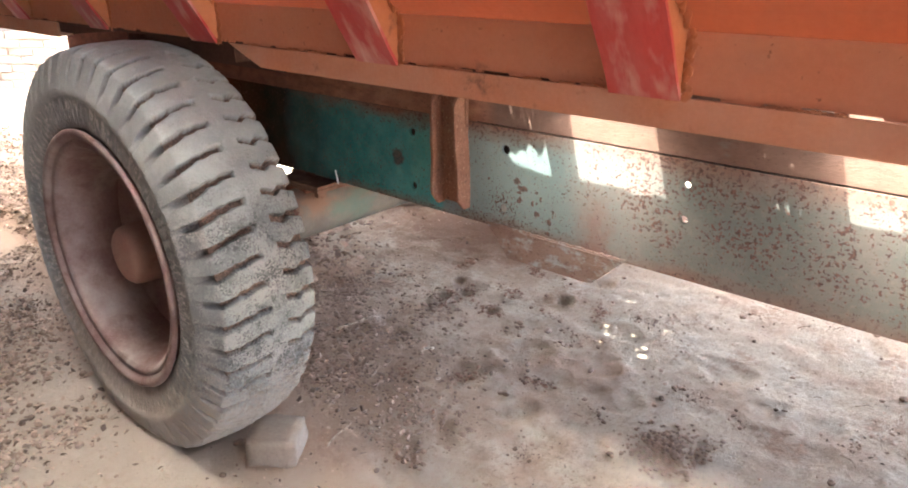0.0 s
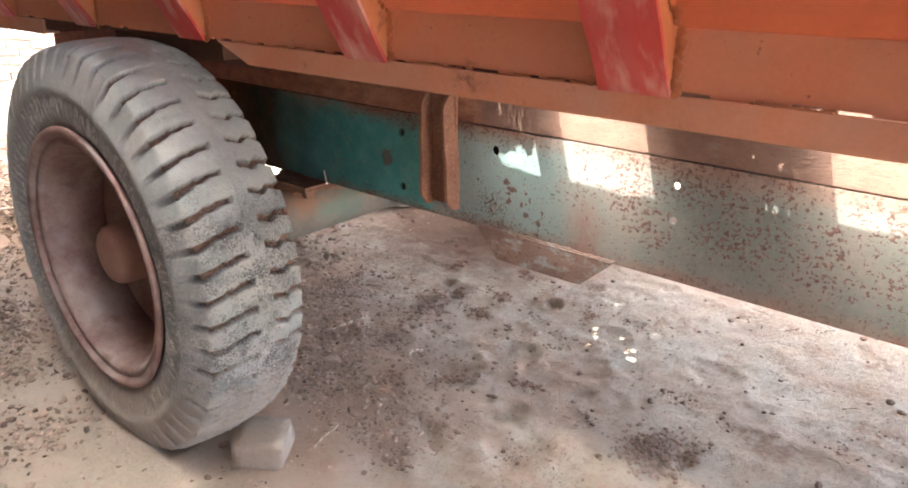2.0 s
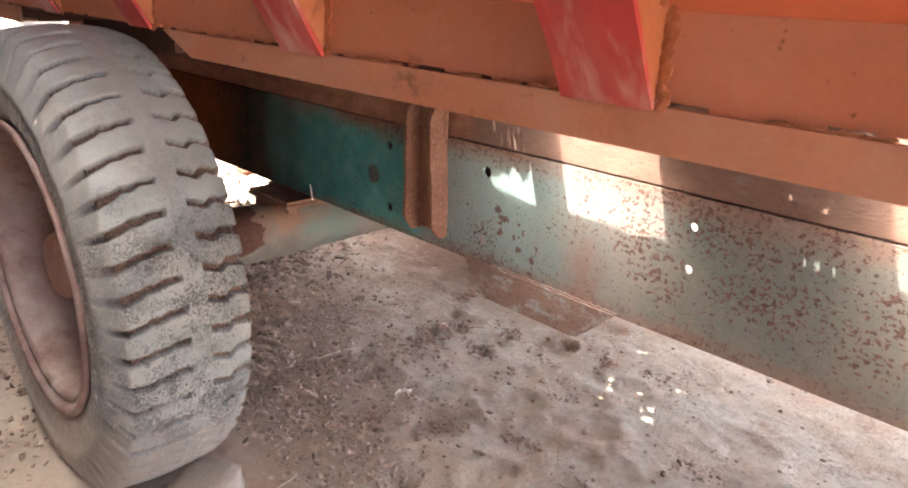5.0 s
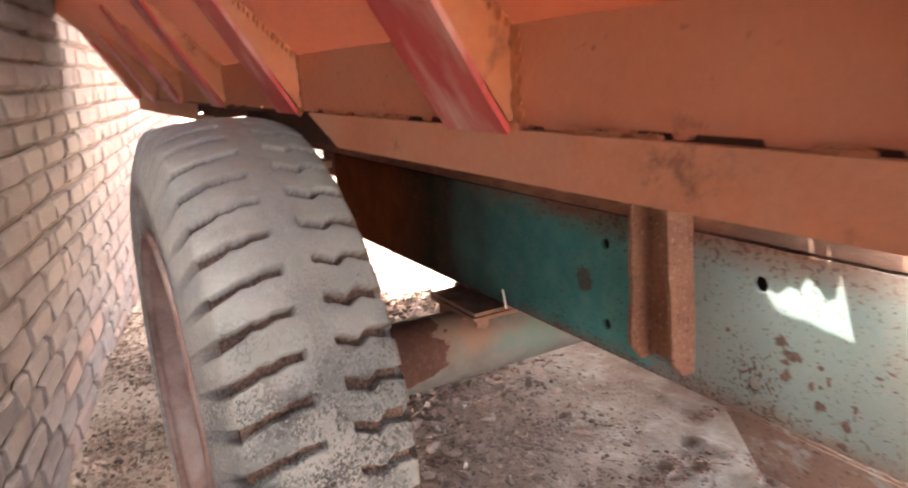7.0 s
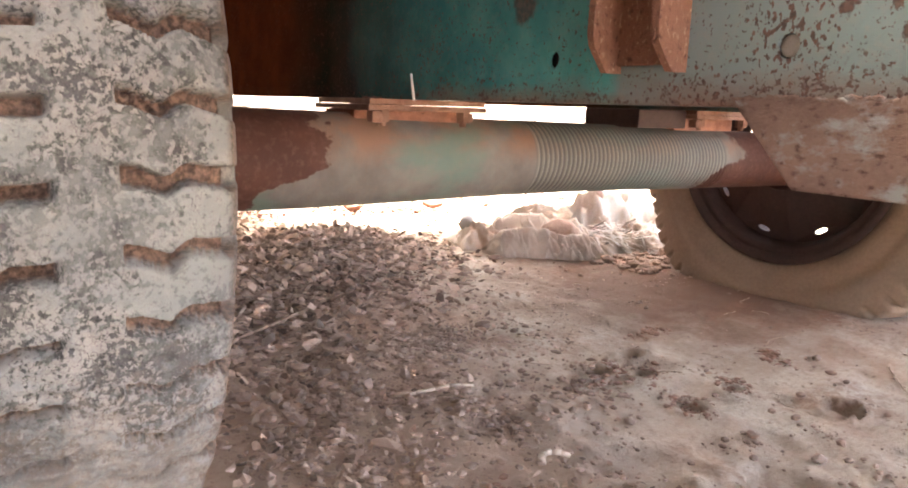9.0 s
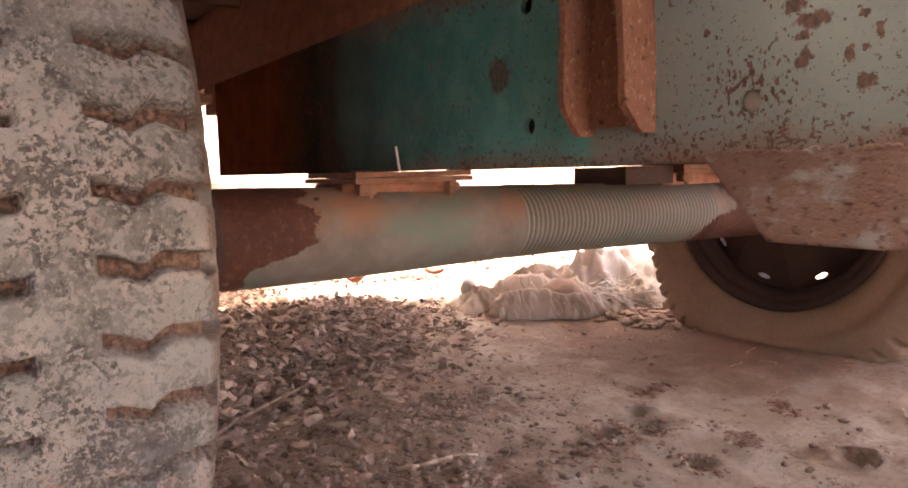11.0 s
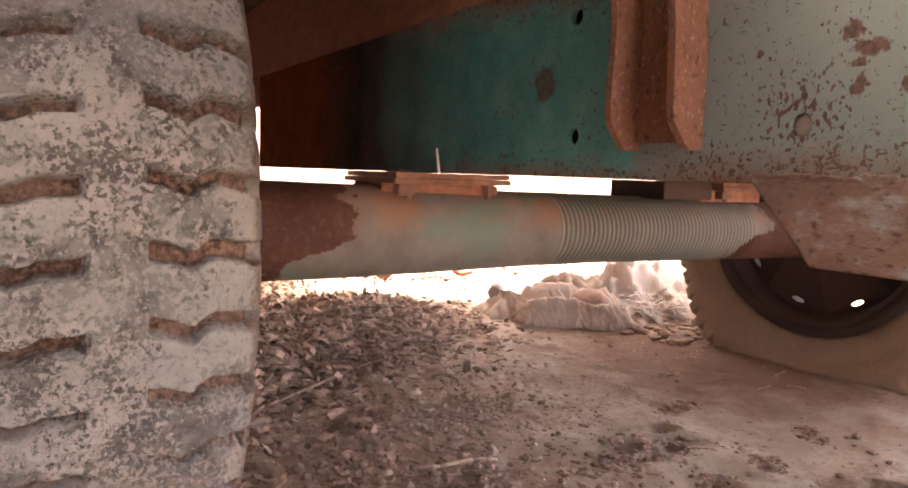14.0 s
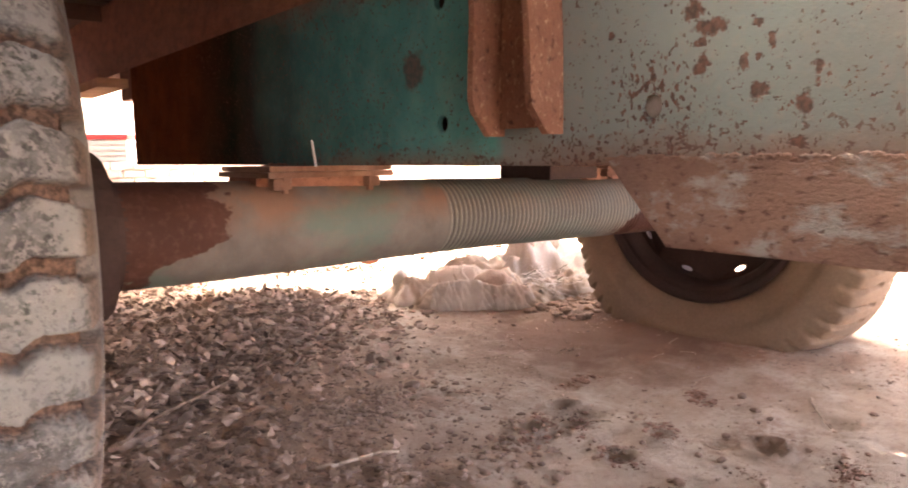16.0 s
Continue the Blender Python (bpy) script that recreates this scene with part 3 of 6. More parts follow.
def axle_material():
    """Axle tube: dusty grey with orange and green stains, darkened ring grooves and dark ends."""
    m, nt, bsdf = nodes_of("stained_axle_paint")
    v = coords(nt)
    sep = nt.nodes.new("ShaderNodeSeparateXYZ")
    nt.links.new(v, sep.inputs[0])
    y, z = sep.outputs[1], sep.outputs[2]
    n1, n2, fine = tex_noise(nt, v, 6, 5), tex_noise(nt, v, 16, 5), tex_noise(nt, v, 90, 5, 0.7)
    col = blend(nt, ramp(nt, n2, 0.35, 0.65), (0.138, 0.124, 0.105), (0.096, 0.084, 0.071))
    high = ramp(nt, arith(nt, "ADD", z, arith(nt, "MULTIPLY", n1, 0.10)), 0.475, 0.525)
    patch = ramp(nt, tex_noise(nt, v, 9, 5, 0.6), 0.40, 0.58)
    col = blend(nt, arith(nt, "MULTIPLY", arith(nt, "MULTIPLY", high, patch), 0.75), col, (0.20, 0.10, 0.058))
    col = blend(nt, arith(nt, "MULTIPLY", ramp(nt, tex_noise(nt, coords(nt, (1, 0.6, 1.3)), 8, 4, 0.5), 0.50, 0.60), 0.75), col, (0.085, 0.125, 0.10))
    # grooves of the turned rings darkened in the colour to deepen their shade
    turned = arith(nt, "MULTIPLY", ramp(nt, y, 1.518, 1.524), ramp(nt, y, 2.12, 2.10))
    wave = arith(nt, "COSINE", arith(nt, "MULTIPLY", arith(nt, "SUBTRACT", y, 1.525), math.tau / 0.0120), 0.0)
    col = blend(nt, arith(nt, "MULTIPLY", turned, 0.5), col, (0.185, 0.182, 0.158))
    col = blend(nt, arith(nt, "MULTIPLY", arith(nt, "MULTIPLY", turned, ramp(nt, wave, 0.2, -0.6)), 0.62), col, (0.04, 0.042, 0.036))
    lumpy = arith(nt, "ADD", arith(nt, "MULTIPLY", tex_noise(nt, v, 22, 4, 0.6), 0.13), arith(nt, "MULTIPLY", ramp(nt, z, 0.43, 0.39), 0.12))
    dark_end = blend(nt, ramp(nt, n2, 0.4, 0.6), (0.045, 0.015, 0.009), (0.06, 0.021, 0.013))
    col = blend(nt, ramp(nt, arith(nt, "ADD", y, lumpy), 1.163, 1.155), col, dark_end)
    # far end painted dark: grease together with the shadow near the hanger
    col = blend(nt, ramp(nt, arith(nt, "ADD", y, lumpy), 2.225, 2.245), col, dark_end)
    col = blend(nt, arith(nt, "MULTIPLY", ramp(nt, fine, 0.5, 0.75), 0.25), col, (0.18, 0.11, 0.075))
    nt.links.new(col, bsdf.inputs["Base Color"])
    bsdf.inputs["Roughness"].default_value = 0.75
    bsdf.inputs["Specular IOR Level"].default_value = 0.25
    bumped(nt, bsdf, fine, 0.25, 0.003)
    return m


M_GROUND, M_BEAM, M_AXLE = ground_material(), beam_material(), axle_material()


# ---- mesh helpers ----
def part(name, bm, material, parent=None, label="", smooth=False, m=None):
    me = bpy.data.meshes.new(name)
    bmesh.ops.recalc_face_normals(bm, faces=bm.faces[:])
    bm.to_mesh(me)
    bm.free()
    for one in material if isinstance(material, (list, tuple)) else (material,):
        me.materials.append(one)
    if smooth:
        for p in me.polygons:
            p.use_smooth = True
    ob = new(name, me)
    if m is not None:
        ob.matrix_basis = m
    if parent is not None:
        ob.parent = parent
    if label:
        tagged(ob, label)
    return ob


def raw(name, verts, faces, material, parent=None, label="", smooth=False):
    me = bpy.data.meshes.new(name)
    me.from_pydata(verts, [], faces)
    me.update()
    me.materials.append(material)
    if smooth:
        for p in me.polygons:
            p.use_smooth = True
    ob = new(name, me)
    if parent is not None:
        ob.parent = parent
    if label:
        tagged(ob, label)
    return ob


def thing(name, label, category, group="", kind="", at=(0, 0, 0)):
    ob = new(name)
    ob.location = at
    ob.empty_display_size = 0.1
    return tagged(ob, label, category, group, kind)


def add_box(bm, x0, x1, y0, y1, z0, z1, bevel=0.0):
    made = bmesh.ops.create_cube(bm, size=1.0)["verts"]
    for v in made:
        v.co = Vector((x0 + (v.co.x + 0.5) * (x1 - x0), y0 + (v.co.y + 0.5) * (y1 - y0), z0 + (v.co.z + 0.5) * (z1 - z0)))
    if bevel:
        edges = list({e for v in made for e in v.link_edges})
        bmesh.ops.bevel(bm, geom=edges, offset=bevel, segments=2, affect="EDGES", profile=0.7)
    return made


def box(x0, x1, y0, y1, z0, z1, bevel=0.0):
    bm = bmesh.new()
    add_box(bm, x0, x1, y0, y1, z0, z1, bevel)
    return bm


def add_prism(bm, outline, thick, place, holes=()):
    """A plate from an outline (u, v) with round holes (u, v, r) or hole outlines; place(u, v, w) gives the place, w from 0 to thick."""
    loops = [list(outline)]
    for hole in holes:
        if len(hole) == 3 and not isinstance(hole[0], tuple):
            u, v, r = hole
            loops.append([(u + r * math.cos(a * math.tau / 12), v + r * math.sin(a * math.tau / 12)) for a in range(12)])
        else:
            loops.append(list(hole))
    edges, first = [], len(bm.verts)
    for loop in loops:
        vs = [bm.verts.new((u, v, 0)) for u, v in loop]
        edges += [bm.edges.new((vs[i], vs[(i + 1) % len(vs)])) for i in range(len(vs))]
    filled = bmesh.ops.triangle_fill(bm, use_beauty=True, use_dissolve=False, edges=edges)
    faces = [f for f in filled["geom"] if isinstance(f, bmesh.types.BMFace)]
    up = bmesh.ops.extrude_face_region(bm, geom=faces, use_keep_orig=True)
    top = {v for v in up["geom"] if isinstance(v, bmesh.types.BMVert)}
    for v in top:
        v.co.z = thick
    bm.verts.ensure_lookup_table()
    for v in bm.verts[first:]:
        v.co = Vector(place(*v.co))


def add_tube(bm, a, b, r0, r1=None, sides=16, rings=1):
    a, b = Vector(a), Vector(b)
    made = bmesh.ops.create_cone(bm, cap_ends=True, segments=sides, radius1=r0, radius2=r0 if r1 is None else r1, depth=(b - a).length)["verts"]
    turn = (b - a).to_track_quat("Z", "Y").to_matrix().to_4x4()
    bmesh.ops.transform(bm, matrix=Matrix.Translation((a + b) / 2) @ turn, verts=made)
    return made


def revolve(profile, steps, at, deform=None, dirt=None):
    """A ring round the y axis through at, from rows (y, r). deform(x, y, z) may move the place."""
    bm = bmesh.new()
    rows = []
    for k in range(steps):
        a = k * math.tau / steps
        row = []
        for y, r in profile:
            p = (at[0] + r * math.cos(a), at[1] + y, at[2] + r * math.sin(a))
            row.append(bm.verts.new(deform(*p) if deform else p))
        rows.append(row)
    for k in range(steps):
        a, b = rows[k], rows[(k + 1) % steps]
        for j in range(len(profile) - 1):
            bm.faces.new((a[j], a[j + 1], b[j + 1], b[j]))
    return bm


# ---- ground ----
def soft(v, lo, hi):
    t = min(1.0, max(0.0, (v - lo) / (hi - lo)))
    return t * t * (3 - 2 * t)


def litter_at(x, y):
    """How thick the leaf litter lies: a drift that runs back from beside the near wheel."""
    along = 0.5 * soft(x, -0.85, -1.35) + 0.5 * soft(x, -1.4, -2.1)
    edge = min(1.24 + 0.85 * (-1.35 - x), 2.10)
    edge += (1.62 - edge) * soft(x, -2.75, -3.05)
    beyond = -0.83 * (x + 1.77) - 0.55 * (y - 1.02)       # past the branch at the foot of the drift
    along *= 0.42 + 0.58 * soft(beyond, -0.08, 0.10)
    drift = along * soft(y, 0.84, 0.98) * (1 - soft(y, edge - 0.55, edge + 0.30)) * (1 - soft(x, -5.5, -6.2))
    return drift + 0.5 * soft(x, -1.75, -2.3) * (1 - soft(y, 0.55, 0.75)) * soft(y, 0.1, 0.5) * (1 - soft(x, -4.0, -5.0))


# shallow prints trodden into the soil: x, y, radius, depth
DENTS = ((-0.72, 1.28, 0.06, 0.016), (-0.66, 1.62, 0.07, 0.018), (-0.52, 1.50, 0.06, 0.016), (-0.88, 1.55, 0.08, 0.018), (-1.05, 1.45, 0.07, 0.016), (-0.35, 1.85, 0.08, 0.016), (-0.70, 1.85, 0.06, 0.014), (-1.25, 1.35, 0.08, 0.016),
         (-0.95, 1.32, 0.09, 0.018), (-1.10, 1.20, 0.07, 0.010), (-0.60, 1.16, 0.09, 0.012), (-0.77, 1.44, 0.08, 0.012), (-1.18, 1.73, 0.08, 0.014), (-1.33, 1.80, 0.07, 0.012),
         (-0.20, 1.72, 0.05, 0.012), (-0.06, 1.73, 0.07, 0.014), (-1.38, 1.50, 0.10, 0.014), (-0.83, 0.90, 0.08, 0.012), (-0.44, 1.18, 0.10, 0.010), (-1.52, 2.02, 0.10, 0.014), (-0.98, 2.10, 0.09, 0.012),
         (-1.294, 1.749, 0.030, 0.032), (-1.153, 1.844, 0.026, 0.028), (-1.148, 1.710, 0.030, 0.032), (-1.345, 1.677, 0.030, 0.05), (-1.40, 1.83, 0.030, 0.04), (-0.98, 1.93, 0.035, 0.05))


def ground_z(x, y):
    near = soft(x, -9, -6) * (1 - soft(x, 3, 6)) * (1 - soft(y, 6, 9)) * soft(y, -4, -2)
    z = 0.022 * noise.noise(Vector((x * 1.1, y * 1.1, 3.0))) + 0.0045 * noise.noise(Vector((x * 4, y * 4, 7.0)))
    z += 0.0038 * noise.noise(Vector((x * 13, y * 13, 1.0))) + 0.003 * noise.noise(Vector((x * 34, y * 34, 5.0)))
    rough = soft(noise.noise(Vector((x * 3.1, y * 3.1, 23.0))), 0.05, 0.35)
    z += rough * (0.004 * noise.noise(Vector((x * 21, y * 21, 8.0))) + 0.003 * noise.noise(Vector((x * 44, y * 44, 9.0))))
    pit = noise.noise(Vector((x * 9 + 40, y * 9, 2.0)))
    z -= 0.008 * soft(pit, 0.36, 0.62)
    heap = min(1.0, litter_at(x, y)) * soft(-0.83 * (x + 1.77) - 0.55 * (y - 1.02), -0.03, 0.22) * (0.055 + 0.05 * noise.noise(Vector((x * 2.6, y * 2.6, 17))) + 0.02 * noise.noise(Vector((x * 9, y * 9, 11))))
    for dx, dy, r, depth in DENTS:
        d = math.hypot(x - dx, (y - dy) * 0.8) / r
        if d < 1.8:
            d += 0.45 * noise.noise(Vector((x * 22, y * 22, 6)))
        if d < 1.6:
            z -= 0.32 * depth * (1 - soft(d, 0.3, 1.0)) - 0.28 * depth * soft(d, 0.7, 1.0) * (1 - soft(d, 1.0, 1.6))
    rise = 0.028 * (1 - soft(math.hypot((x + 1.45) / 0.8, (y - 2.66) / 0.55), 0.45, 1.0))
    return near * (z + heap + rise)


def make_ground():
    xs = np.concatenate([-np.geomspace(160, 4.6, 34), np.arange(-4.5, -2.3, 0.03), np.arange(-2.3, 0.5, 0.0135), np.arange(0.5, 1.2, 0.022), np.geomspace(1.25, 160, 34)])
    ys = np.concatenate([-np.geomspace(160, 0.7, 34), np.arange(-0.6, 0.8, 0.025), np.arange(0.8, 2.4, 0.0135), np.arange(2.4, 4.2, 0.03), np.geomspace(4.25, 160, 34)])
    verts = [(x, y, ground_z(x, y)) for y in ys for x in xs]
    n = len(xs)
    faces = [(j * n + i, j * n + i + 1, (j + 1) * n + i + 1, (j + 1) * n + i) for j in range(len(ys) - 1) for i in range(n - 1)]
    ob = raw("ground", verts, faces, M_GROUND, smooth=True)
    return tagged(ob, "dusty trodden bare soil with small pits", "ground", kind="structure")


make_ground()

# ---- the trailer ----
trailer = thing("farm_trailer", "orange steel tractor trailer with rusty teal chassis, parked on bare soil", "trailer")
X0, X1 = -3.2, 2.2          # tail and front of the body
MID = 1.66                  # centre line
FACE = 1.237                # outer face of the near chassis beam


def mirror(y):
    return 2 * MID - y


def chassis_beam(near):
    s = 1 if near else -1
    y = FACE if near else mirror(FACE)
    holes = [(-1.06, 0.735, 0.0108), (-1.057, 0.589, 0.0108), (-0.756, 0.591, 0.0108), (-0.753, 0.737, 0.012), (-0.305, 0.740, 0.0072), (-0.303, 0.668, 0.0080)]
    bm = bmesh.new()
    outline = [(-2.38, 0.538), (-1.2, 0.538), (-0.2, 0.540), (1.0, 0.540), (X1, 0.540), (X1, 0.790), (1.0, 0.790), (-0.2, 0.790), (-1.2, 0.789), (-2.38, 0.789)]
    add_prism(bm, outline, 0.008, lambda u, v, w: (u, y + s * w, v), holes)
    add_box(bm, -2.38, X1, y + s * 0.0085, y + s * 0.083, 0.538, 0.547)
    add_box(bm, -2.38, X1, y + s * 0.0085, y + s * 0.083, 0.781, 0.790)
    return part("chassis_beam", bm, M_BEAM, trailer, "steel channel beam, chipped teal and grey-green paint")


beam = chassis_beam(True)
# unseen plate added to keep light out of the rear holes
part("doubler", box(-1.6, -0.62, FACE + 0.03, FACE + 0.036, 0.5485, 0.7795), M_SHADE_BLACK, beam, "dark plate added behind the rear holes of the channel")
chassis_beam(False)
bm = bmesh.new()
bmesh.ops.create_uvsphere(bm, u_segments=16, v_segments=8, radius=0.0105)
bmesh.ops.transform(bm, matrix=Matrix.Translation((-0.756, FACE + 0.0045, 0.591)) @ Matrix.Diagonal((0.95, 0.25, 0.95, 1)), verts=bm.verts[:])
part("plug", bm, M_PLUG, beam, "pale round plug with a rusty rim", True)

for y0, y1 in ((FACE + 0.004, FACE + 0.075), (mirror(FACE + 0.075), mirror(FACE + 0.004))):
    bm = bmesh.new()
    add_box(bm, X0 + 0.03, -0.853, y0, y1, 0.7903, 0.9895, 0.002)
    add_box(bm, -0.8528, X1, y0 - (0.002 if y0 < MID else 0), y1, 0.7933, 0.9895, 0.002)
    sill = part("sill", bm, M_SILL, trailer, "long brown rusted sill on the chassis beam")
    # added dark strip stands for the shade in the open gap
    part("packing_strip", box(-0.85, X1, y0 + 0.007, y1 - 0.002, 0.7903, 0.7931), M_SHADE_BLACK, sill, "dark strip put in the gap over the beam as its shade")


def bracket():
    """An upright channel with uneven flanges, the corners cut back; the forward flange leans in towards the top."""
    ob = part("bracket", box(-0.948, -0.868, FACE - 0.009, FACE - 0.0005, 0.578, 0.856, 0.002), M_BRACKET, trailer, "rusted upright channel bracket")
    for x, lean in ((-0.952, 0.0), (-0.867, -0.055)):
        bm = bmesh.new()
        rows = 22
        for i in range(rows + 1):
            z = 0.570 + 0.290 * i / rows
            end = min(z - 0.570, 0.860 - z)
            deep = 0.047 - 0.030 * (1 - soft(end, -0.012, 0.036)) + 0.0022 * noise.noise(Vector((x * 40, z * 26, 2))) + 0.004 * math.exp(-((z - 0.735) / 0.022) ** 2)
            xx = x + lean * max(0.0, z - 0.58) + 0.0022 * math.sin(z * 23 + x * 9)
            for u in (0.0, -deep):
                for w in (0.0, 0.009):
                    bm.verts.new((xx + w, FACE - 0.0012 + u, z))
        bm.verts.ensure_lookup_table()
        v = bm.verts
        for i in range(rows):
            p, q = 4 * i, 4 * i + 4
            for m, n in ((0, 2), (2, 3), (3, 1), (1, 0)):
                bm.faces.new((v[p + m], v[p + n], v[q + n], v[q + m]))
        bm.faces.new((v[0], v[1], v[3], v[2]))
        bm.faces.new([v[4 * rows + k] for k in (0, 2, 3, 1)])
        bmesh.ops.bevel(bm, geom=[e for e in bm.edges if len(e.link_faces) == 2 and e.calc_face_angle(0) > 1.0], offset=0.0018, segments=2, affect="EDGES")
        part("bracket_flange", bm, M_BRACKET, ob)


bracket()


def hanger(x_shift, y0, y1, label):
    bm = bmesh.new()
    out = [(-0.805, 0.5465), (-0.735, 0.467), (-0.52, 0.4665), (-0.497, 0.470), (-0.42, 0.5455)]
    add_prism(bm, out, y1 - y0, lambda u, v, w: (u + x_shift, y0 + w, v))
    bmesh.ops.bevel(bm, geom=[e for e in bm.edges if len(e.link_faces) == 2 and e.calc_face_angle(0) > 0.5], offset=0.003, segments=2, affect="EDGES")
    return part("hanger", bm, M_HANGER, trailer, label)


hanger(0, FACE - 0.007, FACE + 0.085, "rusted hanger plate under the beam")


def lumps(points, radius, flat=(1, 1, 1), seed=1):
    """A run of small weld lumps at the points."""
    rnd = random.Random(seed)
    bm = bmesh.new()
    for p in points:
        made = bmesh.ops.create_icosphere(bm, subdivisions=1, radius=radius * rnd.uniform(0.7, 1.35))["verts"]
        for v in made:
            v.co = Vector([c * f * rnd.uniform(0.85, 1.15) for c, f in zip(v.co, flat)]) + Vector(p)
    return bm


# crack and seam beads on the beam's lower edge
rnd = random.Random(4)
part("weld_seam", lumps([(x, FACE - 0.003, 0.5455 + rnd.uniform(-0.002, 0.002)) for x in np.arange(-0.80, -0.42, 0.007)], 0.0032, (1.6, 0.7, 0.8), 3), M_HANGER, beam)["kind"] = "stuff"

PLATE_Y, FLARE_Z, WALL_Y, WALL_Z, TOP_Z = 0.7665, 1.071, 0.5255, 1.320, 1.72
RIB_Z = 1.243               # where the ribs run out on the flare


def body_side(near):
    f = (lambda y: y) if near else mirror
    # lower vertical plate
    bm = bmesh.new()
    # lower edge: tight on the flange, with short open slots where the weld is broken
    r = random.Random(31)
    low, x = [(X0, 0.9933)], X0 + 0.1
    while x < X1 - 0.15:
        ln, up = r.choice((0.012, 0.02, 0.035, 0.05)), r.uniform(0.0026, 0.0048)
        low += [(x, 0.9933), (x + 0.002, 0.9933 + up), (x + ln, 0.9933 + up * r.uniform(0.6, 1.0)), (x + ln + 0.002, 0.9933)]
        x += ln + r.choice((0.012, 0.02, 0.05, 0.09))
    low.append((X1, 0.9933))
    out = low + [(X1, FLARE_Z)] + [(X0, FLARE_Z)]
    add_prism(bm, out, 0.006, lambda u, v, w: (u, f(PLATE_Y + w), v))
    side = part("side_plate", bm, M_PLATE, trailer, "dusty tan-orange lower side plate")
    if near:
        # unseen strip added as the shade inside the open weld slots
        part("backing_strip", box(X0 + 0.02, -0.28, 0.7735, 0.7775, 0.9862, 0.9975), M_DARK, side, "dark strip added as shade behind the broken weld")
    # flared panel and upright wall, gently dented
    bm = bmesh.new()
    nx, nz = 110, 7
    grid = []
    for i in range(nx + 1):
        x = X0 + (X1 - X0) * i / nx
        col = []
        for k in range(nz + 1):
            t = k / nz
            d = 0.004 * noise.noise(Vector((x * 3, t * 1.5, 9 if near else 4))) * math.sin(math.pi * t)
            col.append(bm.verts.new((x, f(PLATE_Y + 0.004 + (WALL_Y - PLATE_Y - 0.004) * t + d), FLARE_Z - 0.001 + (WALL_Z - FLARE_Z) * t + d)))
        col.append(bm.verts.new((x, f(WALL_Y), TOP_Z)))
        grid.append(col)
    for i in range(nx):
        for k in range(nz + 1):
            bm.faces.new((grid[i][k], grid[i + 1][k], grid[i + 1][k + 1], grid[i][k + 1]))
    bmesh.ops.solidify(bm, geom=bm.faces[:], thickness=0.005)
    part("flared_panel", bm, M_ORANGE, trailer, "bright orange painted flared side panel")
    part("top_rail", box(X0, X1, min(f(WALL_Y - 0.02), f(WALL_Y + 0.03)), max(f(WALL_Y - 0.02), f(WALL_Y + 0.03)), TOP_Z, TOP_Z + 0.05, 0.004), M_ORANGE, trailer)
    # bottom flange strip, cut away over the wheel
    for out in ([(-1.115, 0.9925), (-1.01, 0.9525), (-0.4, 0.9530), (0.4, 0.9530), (X1, 0.9535), (X1, 0.9925), (0.4, 0.9932), (-0.4, 0.9930)],
                [(X0, 0.953), (-1.98, 0.952), (-1.98, 0.992), (X0, 0.993)]):
        bm = bmesh.new()
        add_prism(bm, out, 0.007, lambda u, v, w: (u, f(0.7585 + w + 0.0008 * math.sin(u * 7)), v))
        a, b = (-1.0, X1) if out[0][0] > -2 else (X0, -1.985)
        add_box(bm, a, b, min(f(0.767), f(0.80)), max(f(0.767), f(0.80)), 0.9535, 0.9585)
        part("flange", bm, M_FLANGE, trailer, "dusty orange bottom flange strip")
    return side


